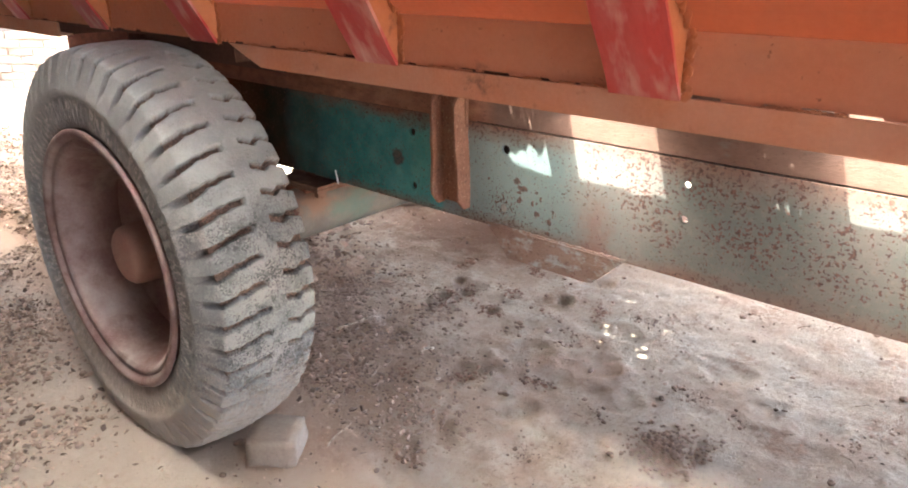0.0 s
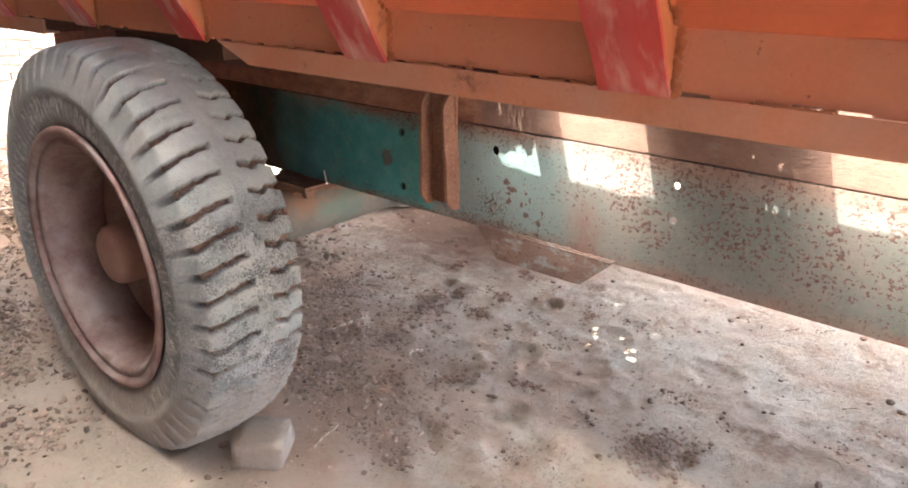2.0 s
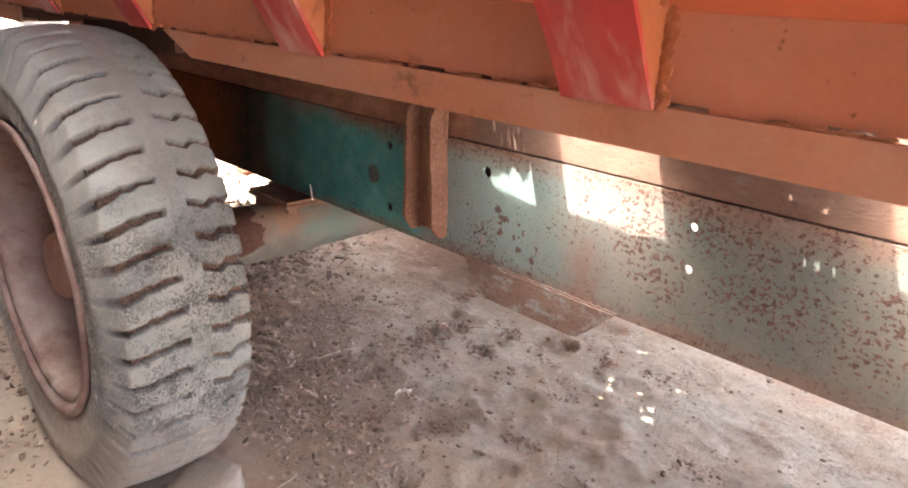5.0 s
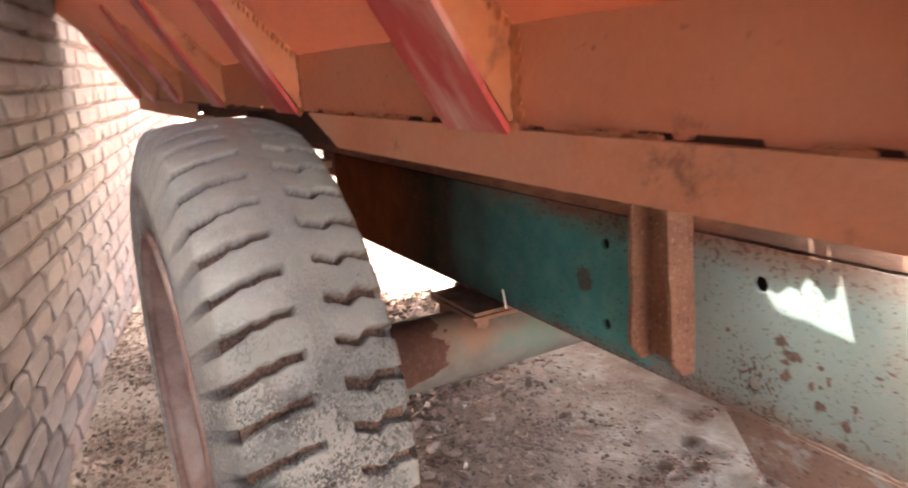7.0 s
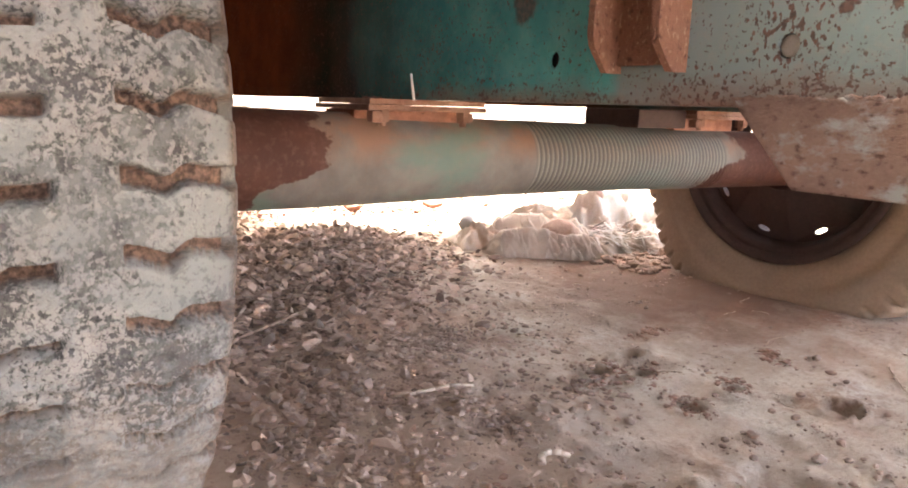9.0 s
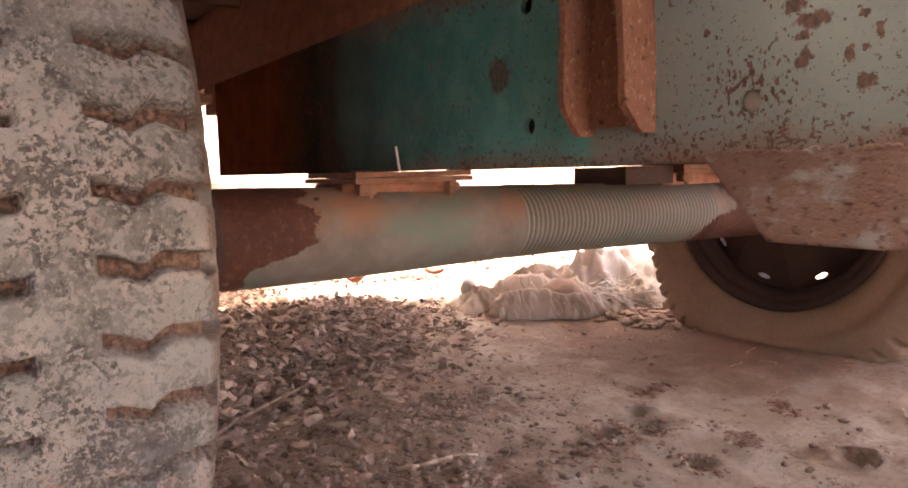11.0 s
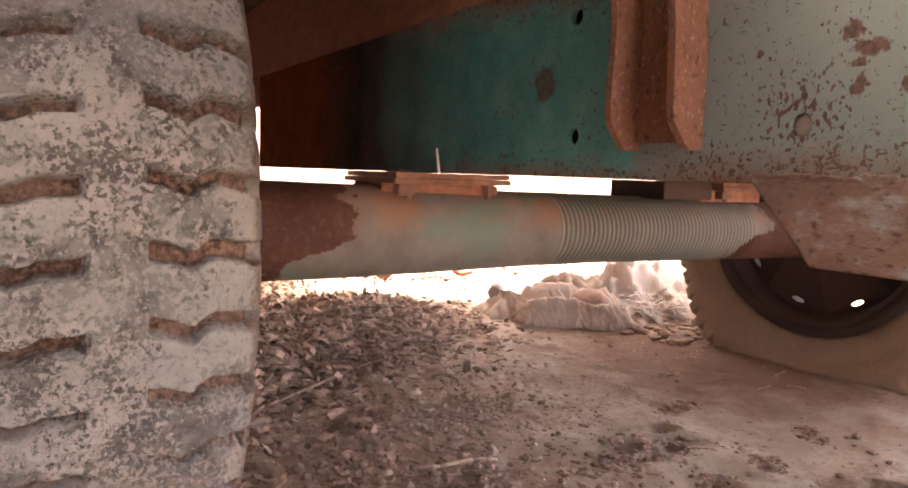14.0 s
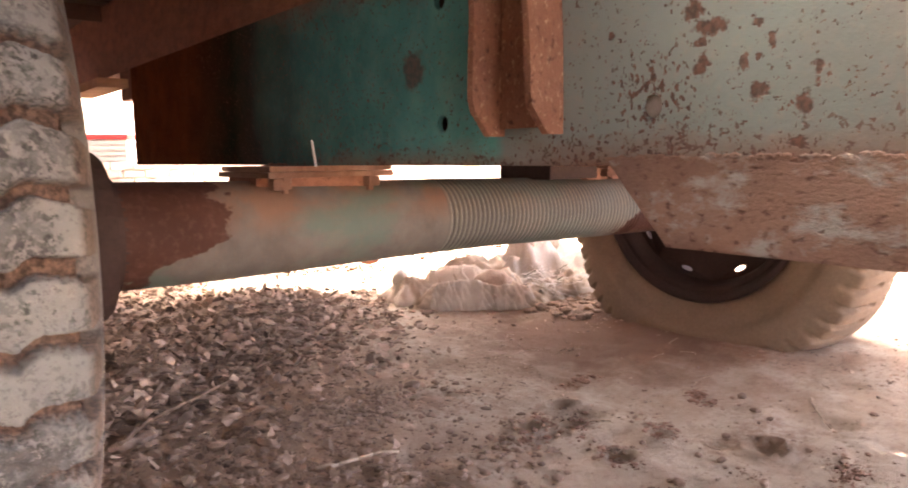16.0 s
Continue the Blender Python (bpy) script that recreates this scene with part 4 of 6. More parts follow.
def rib(x, near, seed):
    """A tapered box rib: orange cheeks, red front plate; x is its front-most cheek."""
    f = (lambda y: y) if near else mirror
    w = 0.094
    bm = bmesh.new()
    out = [(0.7715, 0.9985), (0.762, 0.9985), (0.613, RIB_Z - 0.006), (0.609, RIB_Z - 0.012), (0.7685, FLARE_Z + 0.002), (0.7715, FLARE_Z - 0.004)]
    add_prism(bm, out, w - 0.008, lambda u, v, ww: (x - w + 0.004 + ww, f(u), v))
    ob = part("rib", bm, M_CHEEK, trailer, "tapered orange rib with a faded red front plate")
    bm = bmesh.new()
    wob = random.Random(seed)
    rows = 9
    for i in range(rows + 1):
        t = i / rows
        y, z = 0.7605 + (0.608 - 0.7605) * t, 0.9925 + (RIB_Z - 0.9925) * t
        j0, j1 = wob.uniform(-0.002, 0.002), wob.uniform(-0.002, 0.002)
        for xx in (x - w - 0.002 + j0, x + 0.002 + j1):
            for d in (0.0, 0.0055):
                bm.verts.new((xx, f(y - d * 0.85), z - d * 0.53))
    bm.verts.ensure_lookup_table()
    v = bm.verts
    for i in range(rows):
        a, b = 4 * i, 4 * i + 4
        for p, q in ((0, 1), (1, 3), (3, 2), (2, 0)):
            bm.faces.new((v[a + p], v[a + q], v[b + q], v[b + p]))
    bm.faces.new((v[0], v[1], v[3], v[2]))
    bm.faces.new([v[4 * rows + k] for k in (0, 2, 3, 1)])
    part("front_plate", bm, M_RED, ob, "faded red front plate with pale scuffs")
    if near:
        pts = [(x + 0.0025 + wob.uniform(-0.0035, 0.0055), PLATE_Y - 0.001, z + wob.uniform(-0.003, 0.003)) for z in np.arange(1.0, 1.068, 0.0048)]
        for t in np.arange(0.03, 0.95, 0.035):
            pts.append((x + 0.0025 + wob.uniform(-0.003, 0.004), PLATE_Y - 0.004 + (WALL_Y - PLATE_Y) * t * 0.69, FLARE_Z - 0.004 + (WALL_Z - FLARE_Z) * t * 0.69))
        pts += [(x + wob.uniform(-0.09, 0.02), 0.7595, 0.9935 + wob.uniform(-0.002, 0.002)) for k in range(9)]
        part("weld_seam", lumps(pts, 0.0034, (1.5, 0.40, 1.6), seed), M_CHEEK, ob)["kind"] = "stuff"


near_side = body_side(True)
body_side(False)
for k in range(11):
    x = (-3.15, -2.68, -2.17, -1.66, -1.163, -0.626, -0.137, 0.37, 0.88, 1.39, 1.90)[k]
    rib(x, True, k + 1)
    rib(x, False, k + 41)

# broken weld along the flange: beads with dark gaps left between
rnd = random.Random(11)
pts = []
x = -1.05
while x < 1.2:
    run = rnd.choice((0.02, 0.05, 0.09, 0.03))
    pts += [(xx, 0.7615, 0.9945) for xx in np.arange(x, x + run, 0.006)]
    x += run + rnd.choice((0.015, 0.03, 0.06, 0.10))
part("weld_seam", lumps(pts, 0.0030, (1.5, 0.6, 0.9), 12), M_WELD, near_side)["kind"] = "stuff"
# floor with gaps where sheets are missing, and small rust holes
GAPS = [(-0.632, -0.429, 1.103, 1.262), (-0.087, 0.22, 1.117, 1.262)]
def ragged(x0, x1, y0, y1, seed, amp):
    r = random.Random(seed)
    pts = []
    for k in range(9):
        pts.append((x0 + (x1 - x0) * k / 8, y0 + r.uniform(-amp, amp)))
    for k in range(9):
        pts.append((x1 + (x0 - x1) * k / 8, y1 + r.uniform(-amp, amp)))
    return pts
holes = [ragged(*g, i + 3, 0.004) for i, g in enumerate(GAPS)]
holes.append([(-0.824, 1.119), (-0.811, 1.105), (-0.785, 1.1035), (-0.770, 1.1045), (-0.751, 1.102), (-0.720, 1.1005), (-0.692, 1.099), (-0.685, 1.134), (-0.697, 1.131), (-0.707, 1.137), (-0.718, 1.124), (-0.731, 1.120), (-0.742, 1.128), (-0.754, 1.131), (-0.766, 1.122), (-0.782, 1.123), (-0.800, 1.116)])
for k, (x0, y0, x1, y1, w) in enumerate(((-0.810, 1.168, -0.811, 1.181, 0.004), (-0.790, 1.159, -0.792, 1.183, 0.007), (-0.760, 1.165, -0.764, 1.183, 0.006), (-0.754, 1.149, -0.757, 1.162, 0.004), (-0.741, 1.139, -0.742, 1.159, 0.006), (-0.720, 1.137, -0.719, 1.153, 0.004), (-0.729, 1.160, -0.727, 1.170, 0.003), (-0.774, 1.150, -0.775, 1.158, 0.003))):
    holes.append([(x0 - w * 0.3, y0), (x0 + w * 0.3, y0 + 0.001), (x1 + w * 0.6, y1 - 0.003), (x1, y1), (x1 - w * 0.5, y1 - 0.002)])
specks = [(-0.587, 1.765, 0.015), (-0.604, 1.815, 0.008), (-0.77, 1.869, 0.006), (-0.748, 1.825, 0.006), (-0.76, 1.845, 0.004), (-0.808, 2.09, 0.006), (-0.833, 2.067, 0.005), (-0.79, 2.10, 0.004),
          (-0.674, 1.869, 0.006), (-0.603, 1.966, 0.005), (-0.585, 1.975, 0.004), (-0.80, 1.752, 0.006), (-0.768, 1.75, 0.007), (-0.735, 1.76, 0.006), (-0.645, 1.752, 0.005), (-0.62, 1.79, 0.004)]
holes += [(x - 0.28, y - 0.45, r if r > 0.01 else r * 1.25) for x, y, r in specks]
# rust holes above the sill: where the light falls on its face (x, z), width and length of the hole
for x, z, w, d in ((-1.182, 0.955, 0.004, 0.006), (-1.152, 0.935, 0.003, 0.004), (-1.129, 0.965, 0.004, 0.008), (-1.111, 0.958, 0.004, 0.006), (-1.171, 0.900, 0.004, 0.007), (-1.113, 0.905, 0.003, 0.004), (-1.007, 0.972, 0.003, 0.004), (-0.985, 0.958, 0.005, 0.011),
                   (-0.972, 0.958, 0.004, 0.011), (-0.947, 0.938, 0.004, 0.005), (-0.912, 0.920, 0.004, 0.006), (-0.926, 0.890, 0.005, 0.013), (-0.942, 0.912, 0.003, 0.003), (-0.171, 0.826, 0.005, 0.006), (-0.122, 0.817, 0.007, 0.006), (-0.132, 0.733, 0.006, 0.007), (-0.115, 0.732, 0.010, 0.009), (-0.092, 0.732, 0.006, 0.007)):
    u, v = x - 0.28 * (1.0 - z), FACE - 0.45 * (1.0 - z)
    holes.append([(u - w * 0.5, v - d * 0.5), (u + w * 0.4, v - d * 0.4), (u + w * 0.5, v + d * 0.5), (u - w * 0.4, v + d * 0.35)])
bm = bmesh.new()
add_prism(bm, [(X0, 0.78), (X1, 0.78), (X1, mirror(0.78)), (X0, mirror(0.78))], 0.004, lambda u, v, w: (u, v, 0.998 + w), holes)
part("floor", bm, M_DARK, trailer, "rusty steel floor with missing pieces")
for x in (-3.12, -2.6, -2.1, -1.62, -1.14, -0.66, -0.265, 0.28, 0.86, 1.4, 1.95):
    cross = part("crossmember", box(x - 0.031, x + 0.031, 0.80, mirror(0.80), 0.990, 0.9965), M_DARK, trailer, "dark steel crossmember")
    for ya, yb in ((0.80, FACE - 0.002), (FACE + 0.077, mirror(FACE + 0.077)), (mirror(FACE - 0.002), mirror(0.80))):
        part("web", box(x - 0.031, x - 0.024, ya, yb, 0.9455, 0.9895), M_DARK, cross)
for x, t in ((X0 + 0.002, 0.006), (X1 - 0.008, 0.006)):
    bm = bmesh.new()
    add_prism(bm, [(PLATE_Y + 0.008, 1.004), (PLATE_Y + 0.008, FLARE_Z), (WALL_Y + 0.008, WALL_Z), (WALL_Y + 0.008, TOP_Z), (mirror(WALL_Y + 0.008), TOP_Z), (mirror(WALL_Y + 0.008), WALL_Z), (mirror(PLATE_Y + 0.008), FLARE_Z), (mirror(PLATE_Y + 0.008), 1.004)],
              t, lambda u, v, w: (x + w, u, v))
    part("end_panel", bm, M_ORANGE, trailer)
# dark tie plate over the wheel and a loose board end at the tail
part("wheel_guard", box(-1.73, -1.05, 0.84, 0.846, 0.93, 0.9895), M_DARK, trailer, "dark plate above the wheel")
part("board_end", box(-2.80, -2.40, 1.16, 1.236, 0.741, 0.765, 0.003), M_WOOD, trailer, "short worn wooden board end")


part("tail_gusset", box(-2.50, -2.384, FACE + 0.003, FACE + 0.06, 0.712, 0.7905, 0.006), M_SILL, trailer, "brown rusted gusset at the beam's tail")


# ---- axle ----
def axle_z(y):
    return 0.453 - 0.0215 * (y - 0.75) - 0.009 * soft(1.75 - y, 0.0, 0.8)


def make_axle():
    prof = [(0.78, 0.0), (0.78, 0.079)]
    y = 0.79
    while y < 2.55:
        r = 0.070 + 0.009 * soft(1.75 - y, 0.0, 0.8)
        if 1.525 < y < 2.11:
            r += 0.0022 * math.cos((y - 1.525) / 0.0120 * math.tau) - 0.001
        prof.append((y, r))
        y += 0.0030 if 1.51 < y < 2.12 else 0.03
    prof += [(2.56, 0.068), (2.56, 0.0)]
    bm = revolve(prof, 40, (-1.468, 0, 0), lambda x, y, z: (x, y, z + axle_z(y)))
    bmesh.ops.remove_doubles(bm, verts=bm.verts[:], dist=1e-6)
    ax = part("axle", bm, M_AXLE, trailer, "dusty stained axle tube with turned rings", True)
    for y0 in (1.15, 1.945):
        for k, (z0, z1, inset) in enumerate(((0.5195, 0.5282, 0.0), (0.5288, 0.5375, 0.004))):
            part("seat_plate", box(-1.468 - 0.10 + inset, -1.468 + 0.10 - inset, y0 + inset, y0 + 0.225, z0, z1, 0.0015), M_RUST, ax, "brown seat plate between axle and beam")
        for yy in (y0 + 0.035, y0 + 0.19):
            for xx in (-1.388, -1.548):
                bm = bmesh.new()
                add_tube(bm, (xx, yy, 0.502), (xx, yy, 0.520), 0.012, sides=6)
                add_tube(bm, (xx, yy, 0.495), (xx, yy, 0.503), 0.006, sides=8)
                part("bolt", bm, M_RUST, ax)
        part("lug", box(-1.400, -1.378, y0 + 0.012, y0 + 0.036, 0.500, 0.519, 0.006), M_RUST, ax)
        part("lug", box(-1.398, -1.380, y0 + 0.185, y0 + 0.207, 0.502, 0.519, 0.006), M_RUST, ax)
        part("saddle", box(-1.545, -1.432, y0 + 0.008, y0 + 0.222, 0.492, 0.519, 0.004), M_SILL, ax, "rusted saddle block on the axle")
    part("packing_block", box(-1.55, -1.395, 1.79, 1.943, 0.498, 0.5365, 0.003), M_SHADE_BLACK, ax, "near-black packing block")
    # brake back plate beside the near wheel
    bm = bmesh.new()
    add_tube(bm, (-1.468, 0.842, axle_z(0.85)), (-1.468, 0.935, axle_z(0.89)), 0.120, sides=40)
    add_tube(bm, (-1.468, 0.935, axle_z(0.93)), (-1.468, 0.955, axle_z(0.95)), 0.085, sides=32)
    bmesh.ops.bevel(bm, geom=[e for e in bm.edges if len(e.link_faces) == 2 and e.calc_face_angle(0) > 1.0], offset=0.006, segments=2, affect="EDGES")
    part("back_plate", bm, M_SHADE_BLACK, ax, "near-black brake back plate")


make_axle()
rnd = random.Random(61)
for x0, n in ((-1.56, 26), (-1.50, 18)):
    part("rust_scale", lumps([(x0 + rnd.uniform(-0.04, 0.05), FACE + rnd.uniform(-0.012, 0.03), 0.532 + rnd.uniform(-0.010, 0.006)) for k in range(n)], 0.010, (1.6, 1.0, 0.6), n), M_RUST, beam, "flaking rust scale")
bm = bmesh.new()
add_tube(bm, (-1.360, FACE - 0.012, 0.537), (-1.370, FACE - 0.012, 0.577), 0.0024, 0.0018, 8)
part("pin", bm, M_BRIGHT, trailer, "thin bright bent pin")


# ---- wheels ----
LEFT = ((-1.1, -0.92, -0.74, -0.64, -0.55, -0.47, -0.37, -0.20, -0.14, -0.10), (-0.40, -0.34, -0.24, -0.13, -0.15, -0.12, -0.03, -0.03, -0.02, 0.05))
RIGHT = ((0.24, 0.28, 0.36, 0.50, 0.56, 0.66, 0.72, 0.82, 1.1), (0.20, 0.14, 0.12, 0.0, -0.03, 0.13, 0.16, 0.11, 0.03))


def tread_depth(a, s, lugs=54):
    """How deep the tread is cut at angle a and cross position s (-1 to 1): stepped slots from both shoulders."""
    p = a * lugs / math.tau
    if s < -0.10:
        c, end = float(np.interp(s, *LEFT)), soft(-s, 0.10, 0.15)
    elif s > 0.24:
        c, end = float(np.interp(s, *RIGHT)), soft(s, 0.24, 0.29)
    else:
        return 0.0
    d = (p - c) % 1.0
    d = min(d, 1.0 - d)
    half = (0.108 if s < 0 else 0.120) + 0.02 * math.sin(p * 2.4 + s * 3) + 0.035 * (soft(-s, 0.6, 1.0) + soft(s, 0.7, 1.0))
    return end * (1 - soft(d, half - 0.026, half + 0.026))


def make_tyre(at, fine, flat, material, side_material, parent, label, floor=0.0):
    tread_n = 84 if fine else 44
    half = [(-0.103, 0.303), (-0.118, 0.318), (-0.130, 0.336), (-0.136, 0.350), (-0.1375, 0.365), (-0.138, 0.385), (-0.1385, 0.398), (-0.1425, 0.402), (-0.1415, 0.418), (-0.136, 0.440), (-0.1332, 0.449), (-0.130, 0.458), (-0.1272, 0.466), (-0.124, 0.474), (-0.1213, 0.481), (-0.1185, 0.487)]
    prof = list(half)
    for k in range(tread_n + 1):
        s = -1 + 2 * k / tread_n
        prof.append((0.114 * s, 0.509 - 0.0125 * s * s - 0.004 * s ** 8))
    prof += [(-y, r) for y, r in reversed(half)]
    steps = 54 * (34 if fine else 12)
    bm = bmesh.new()
    soil = bm.verts.layers.float.new("soil_and_slot_shade")
    scuffed = bm.verts.layers.float.new("scuffed")
    rows, cut = [], []
    for k in range(steps):
        a = k * math.tau / steps
        row, deep = [], []
        for j, (y, r) in enumerate(prof):
            s = max(-1.08, min(1.08, y / 0.114))
            g = 0.0
            if r > 0.452:
                g = tread_depth(a, s) * (1.0 if r > 0.480 else 0.85 * soft(r, 0.452, 0.474))
            g *= 1 - 0.10 * (soft(a, 4.95, 5.2) - soft(a, 5.95, 6.15)) * (0.6 + 0.8 * noise.noise(Vector((a * 9, y * 12, 3))))
            rr = r * (1.0 + 0.012 * soft(r, 0.35, 0.45)) - (0.0190 if fine else 0.014) * g
            if fine and r > 0.47:
                rr += 0.0020 * noise.noise(Vector((math.cos(a) * 16, math.sin(a) * 16, y * 32))) + 0.0012 * noise.noise(Vector((math.cos(a) * 30, math.sin(a) * 30, y * 60))) - 0.0012 * soft(noise.noise(Vector((math.cos(a) * 40, math.sin(a) * 40, y * 80))), 0.2, 0.6)
            if fine and r > 0.47:
                worn = soft(a, 4.8, 5.2) - soft(a, 5.95, 6.2)
                if worn > 0:
                    rr += worn * (0.0032 * (0.5 - abs(noise.noise(Vector((math.cos(a) * 34, math.sin(a) * 34, y * 50)))) * 2) - 0.0018 * soft(noise.noise(Vector((math.cos(a) * 60, math.sin(a) * 60, y * 90 + 5))), 0.1, 0.4))
            turned = (a + math.pi) % math.tau - math.pi
            mud = (0.25 + 0.75 * soft(turned, -0.85, -0.40)) * soft(turned, -1.7, -1.3) * (1 - soft(turned + 0.25 * noise.noise(Vector((a * 7, y * 14, 9))), 0.28, 0.72))
            yy = y
            notch = 0.0
            if fine and abs(y) > 0.113 and r > 0.43:
                notch = tread_depth(a, math.copysign(1.08, y)) * soft(r, 0.432, 0.462)
                yy -= math.copysign(0.024, y) * notch
            if fine and 0.33 < r < 0.40:
                yy -= math.copysign(0.0028, y) * max(0.0, math.sin(a * 96 + 2 * noise.noise(Vector((a * 6, 0, 0))))) * soft(r, 0.33, 0.345)
            x, z = rr * math.cos(a), rr * math.sin(a)
            zz = at[2] + z - floor
            near = max(0.0, 1 - max(0.0, zz) / (0.20 if flat else 0.13))
            bulge = 1 + (0.30 if flat else 0.10) * near ** 1.5 * min(1.0, max(0.0, (r - 0.31) / 0.06))
            lift = zz if zz > 0.02 else 0.02 * math.exp((zz - 0.02) / 0.03)
            if flat:
                x *= 1 + 0.13 * near
            row.append(bm.verts.new((at[0] + x, at[1] + yy * bulge, floor + lift)))
            # soil in the slots; shoulder notches take part of its dark colour as shade
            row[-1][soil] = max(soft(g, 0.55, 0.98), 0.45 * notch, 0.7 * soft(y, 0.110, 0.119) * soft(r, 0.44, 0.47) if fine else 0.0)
            row[-1][scuffed] = mud
            deep.append(g)
        rows.append(row)
        cut.append(deep)
    n = len(prof)
    for k in range(steps):
        k2 = (k + 1) % steps
        for j in range(n - 1):
            face = bm.faces.new((rows[k][j], rows[k][j + 1], rows[k2][j + 1], rows[k2][j]))
            face.material_index = 0 if len(half) <= j < n - len(half) else 1
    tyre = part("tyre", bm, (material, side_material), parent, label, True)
    return tyre


def make_wheel(at, near):
    s = 1 if near else -1
    prof = [(-0.119, 0.281), (-0.126, 0.286), (-0.129, 0.296), (-0.125, 0.2995), (-0.1262, 0.303), (-0.136, 0.307), (-0.1405, 0.316), (-0.1395, 0.326), (-0.133, 0.3295), (-0.112, 0.304), (-0.10, 0.300), (-0.02, 0.276), (0.06, 0.276), (0.10, 0.300), (0.131, 0.312), (0.134, 0.304),
            (0.128, 0.286), (0.09, 0.280), (0.05, 0.262), (-0.03, 0.262), (-0.085, 0.272), (-0.105, 0.2765), (-0.119, 0.281)]
    bm = revolve(prof, 72, at)
    # dished disc with hand holes
    ring_hole = [] if near else [(0.248 * math.cos(a), 0.248 * math.sin(a)) for a in [radians(-104 + 40 * k) for k in range(9)]]
    edge = 0.263 if near else 0.2735
    out = [(edge * math.cos(k * math.tau / 60), edge * math.sin(k * math.tau / 60)) for k in range(60)]
    hl = [[(u + 0.020 * math.cos(b) * -math.sin(math.atan2(v, u)) + 0.007 * math.sin(b) * math.cos(math.atan2(v, u)),
            v + 0.020 * math.cos(b) * math.cos(math.atan2(v, u)) + 0.007 * math.sin(b) * math.sin(math.atan2(v, u))) for b in [q * math.tau / 14 for q in range(14)]] for u, v in ring_hole]
    ring = [(r * math.cos(k * math.tau / 40), r * math.sin(k * math.tau / 40)) for r in (0.12,) for k in range(40)]
    disc = bmesh.new()
    def placed(u, v, w):
        r = math.hypot(u, v)
        return (at[0] + u, at[1] + ((0.03 if near else 0.065) + 0.05 * (1 - soft(r, 0.10, 0.25)) + w) * s, at[2] + v)
    add_prism(disc, out, 0.009, placed, hl + [ring])
    rim = part("wheel", bm, M_RIM if near else M_SHADE_BLACK, trailer, "rusty red wheel rim with dusty dish" if near else "wheel rim coloured near-black as if in shade, on a flat tyre", True)
    part("disc", disc, M_RIM if near else M_SHADE_BLACK, rim)
    hub = bmesh.new()
    if near:
        hubprof = [(0.10, 0.0), (0.10, 0.125), (0.070, 0.125), (0.066, 0.118), (0.064, 0.084), (0.03, 0.082), (-0.058, 0.077), (-0.076, 0.074), (-0.087, 0.064), (-0.092, 0.044), (-0.094, 0.0)]
    else:
        hubprof = [(0.06, 0.0), (0.06, 0.095), (0.0, 0.13), (-0.09, 0.13), (-0.10, 0.12), (-0.10, 0.0)]
    hub.free()
    hub = revolve(hubprof, 40, at)
    bmesh.ops.remove_doubles(hub, verts=hub.verts[:], dist=1e-6)
    part("hub", hub, M_HUB if near else M_SHADE_BLACK, rim, "dusty round hub cap" if near else "", True)
    if near:
        for k in range(8):
            a = k * math.tau / 8 + 0.2
            bm = bmesh.new()
            c = (at[0] + 0.102 * math.cos(a), at[1], at[2] + 0.102 * math.sin(a))
            add_tube(bm, (c[0], c[1] + 0.066, c[2]), (c[0], c[1] + 0.045, c[2]), 0.0125, sides=6)
            part("wheel_nut", bm, M_RUST, rim)
    make_tyre(at, near, not near, M_RUBBER if near else M_FLATTYRE, M_WALLRUBBER if near else M_FLATTYRE, rim, "worn dusty lug tyre" if near else "flat clay-covered tyre sunk on the ground", 0.0 if near else 0.012)


make_wheel((-1.468, 0.701, 0.463), True)
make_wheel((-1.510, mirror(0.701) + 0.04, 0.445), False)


# ---- loose things on the ground ----
def half_brick():
    bm = box(-0.062, 0.062, -0.055, 0.055, 0, 0.078)
    bmesh.ops.subdivide_edges(bm, edges=bm.edges[:], cuts=4, use_grid_fill=True)
    for v in bm.verts:
        p = v.co.copy()
        v.co *= 1 - 0.02 * soft(abs(p.x) / 0.062 + abs(p.y) / 0.055 + abs(p.z - 0.039) / 0.039, 2.2, 3.0)
        v.co += Vector([0.007 * noise.noise(p * 28 + Vector((k * 9, 0, 0))) for k in range(3)])
        v.co.z = max(v.co.z, 0.0)
    ob = part("half_brick", bm, M_CHOCK, None, "", True, pose(-1.065, 0.735, -0.004, 0, 0, 38))
    return tagged(ob, "worn half brick chocking the wheel on the soil", "brick")


half_brick()


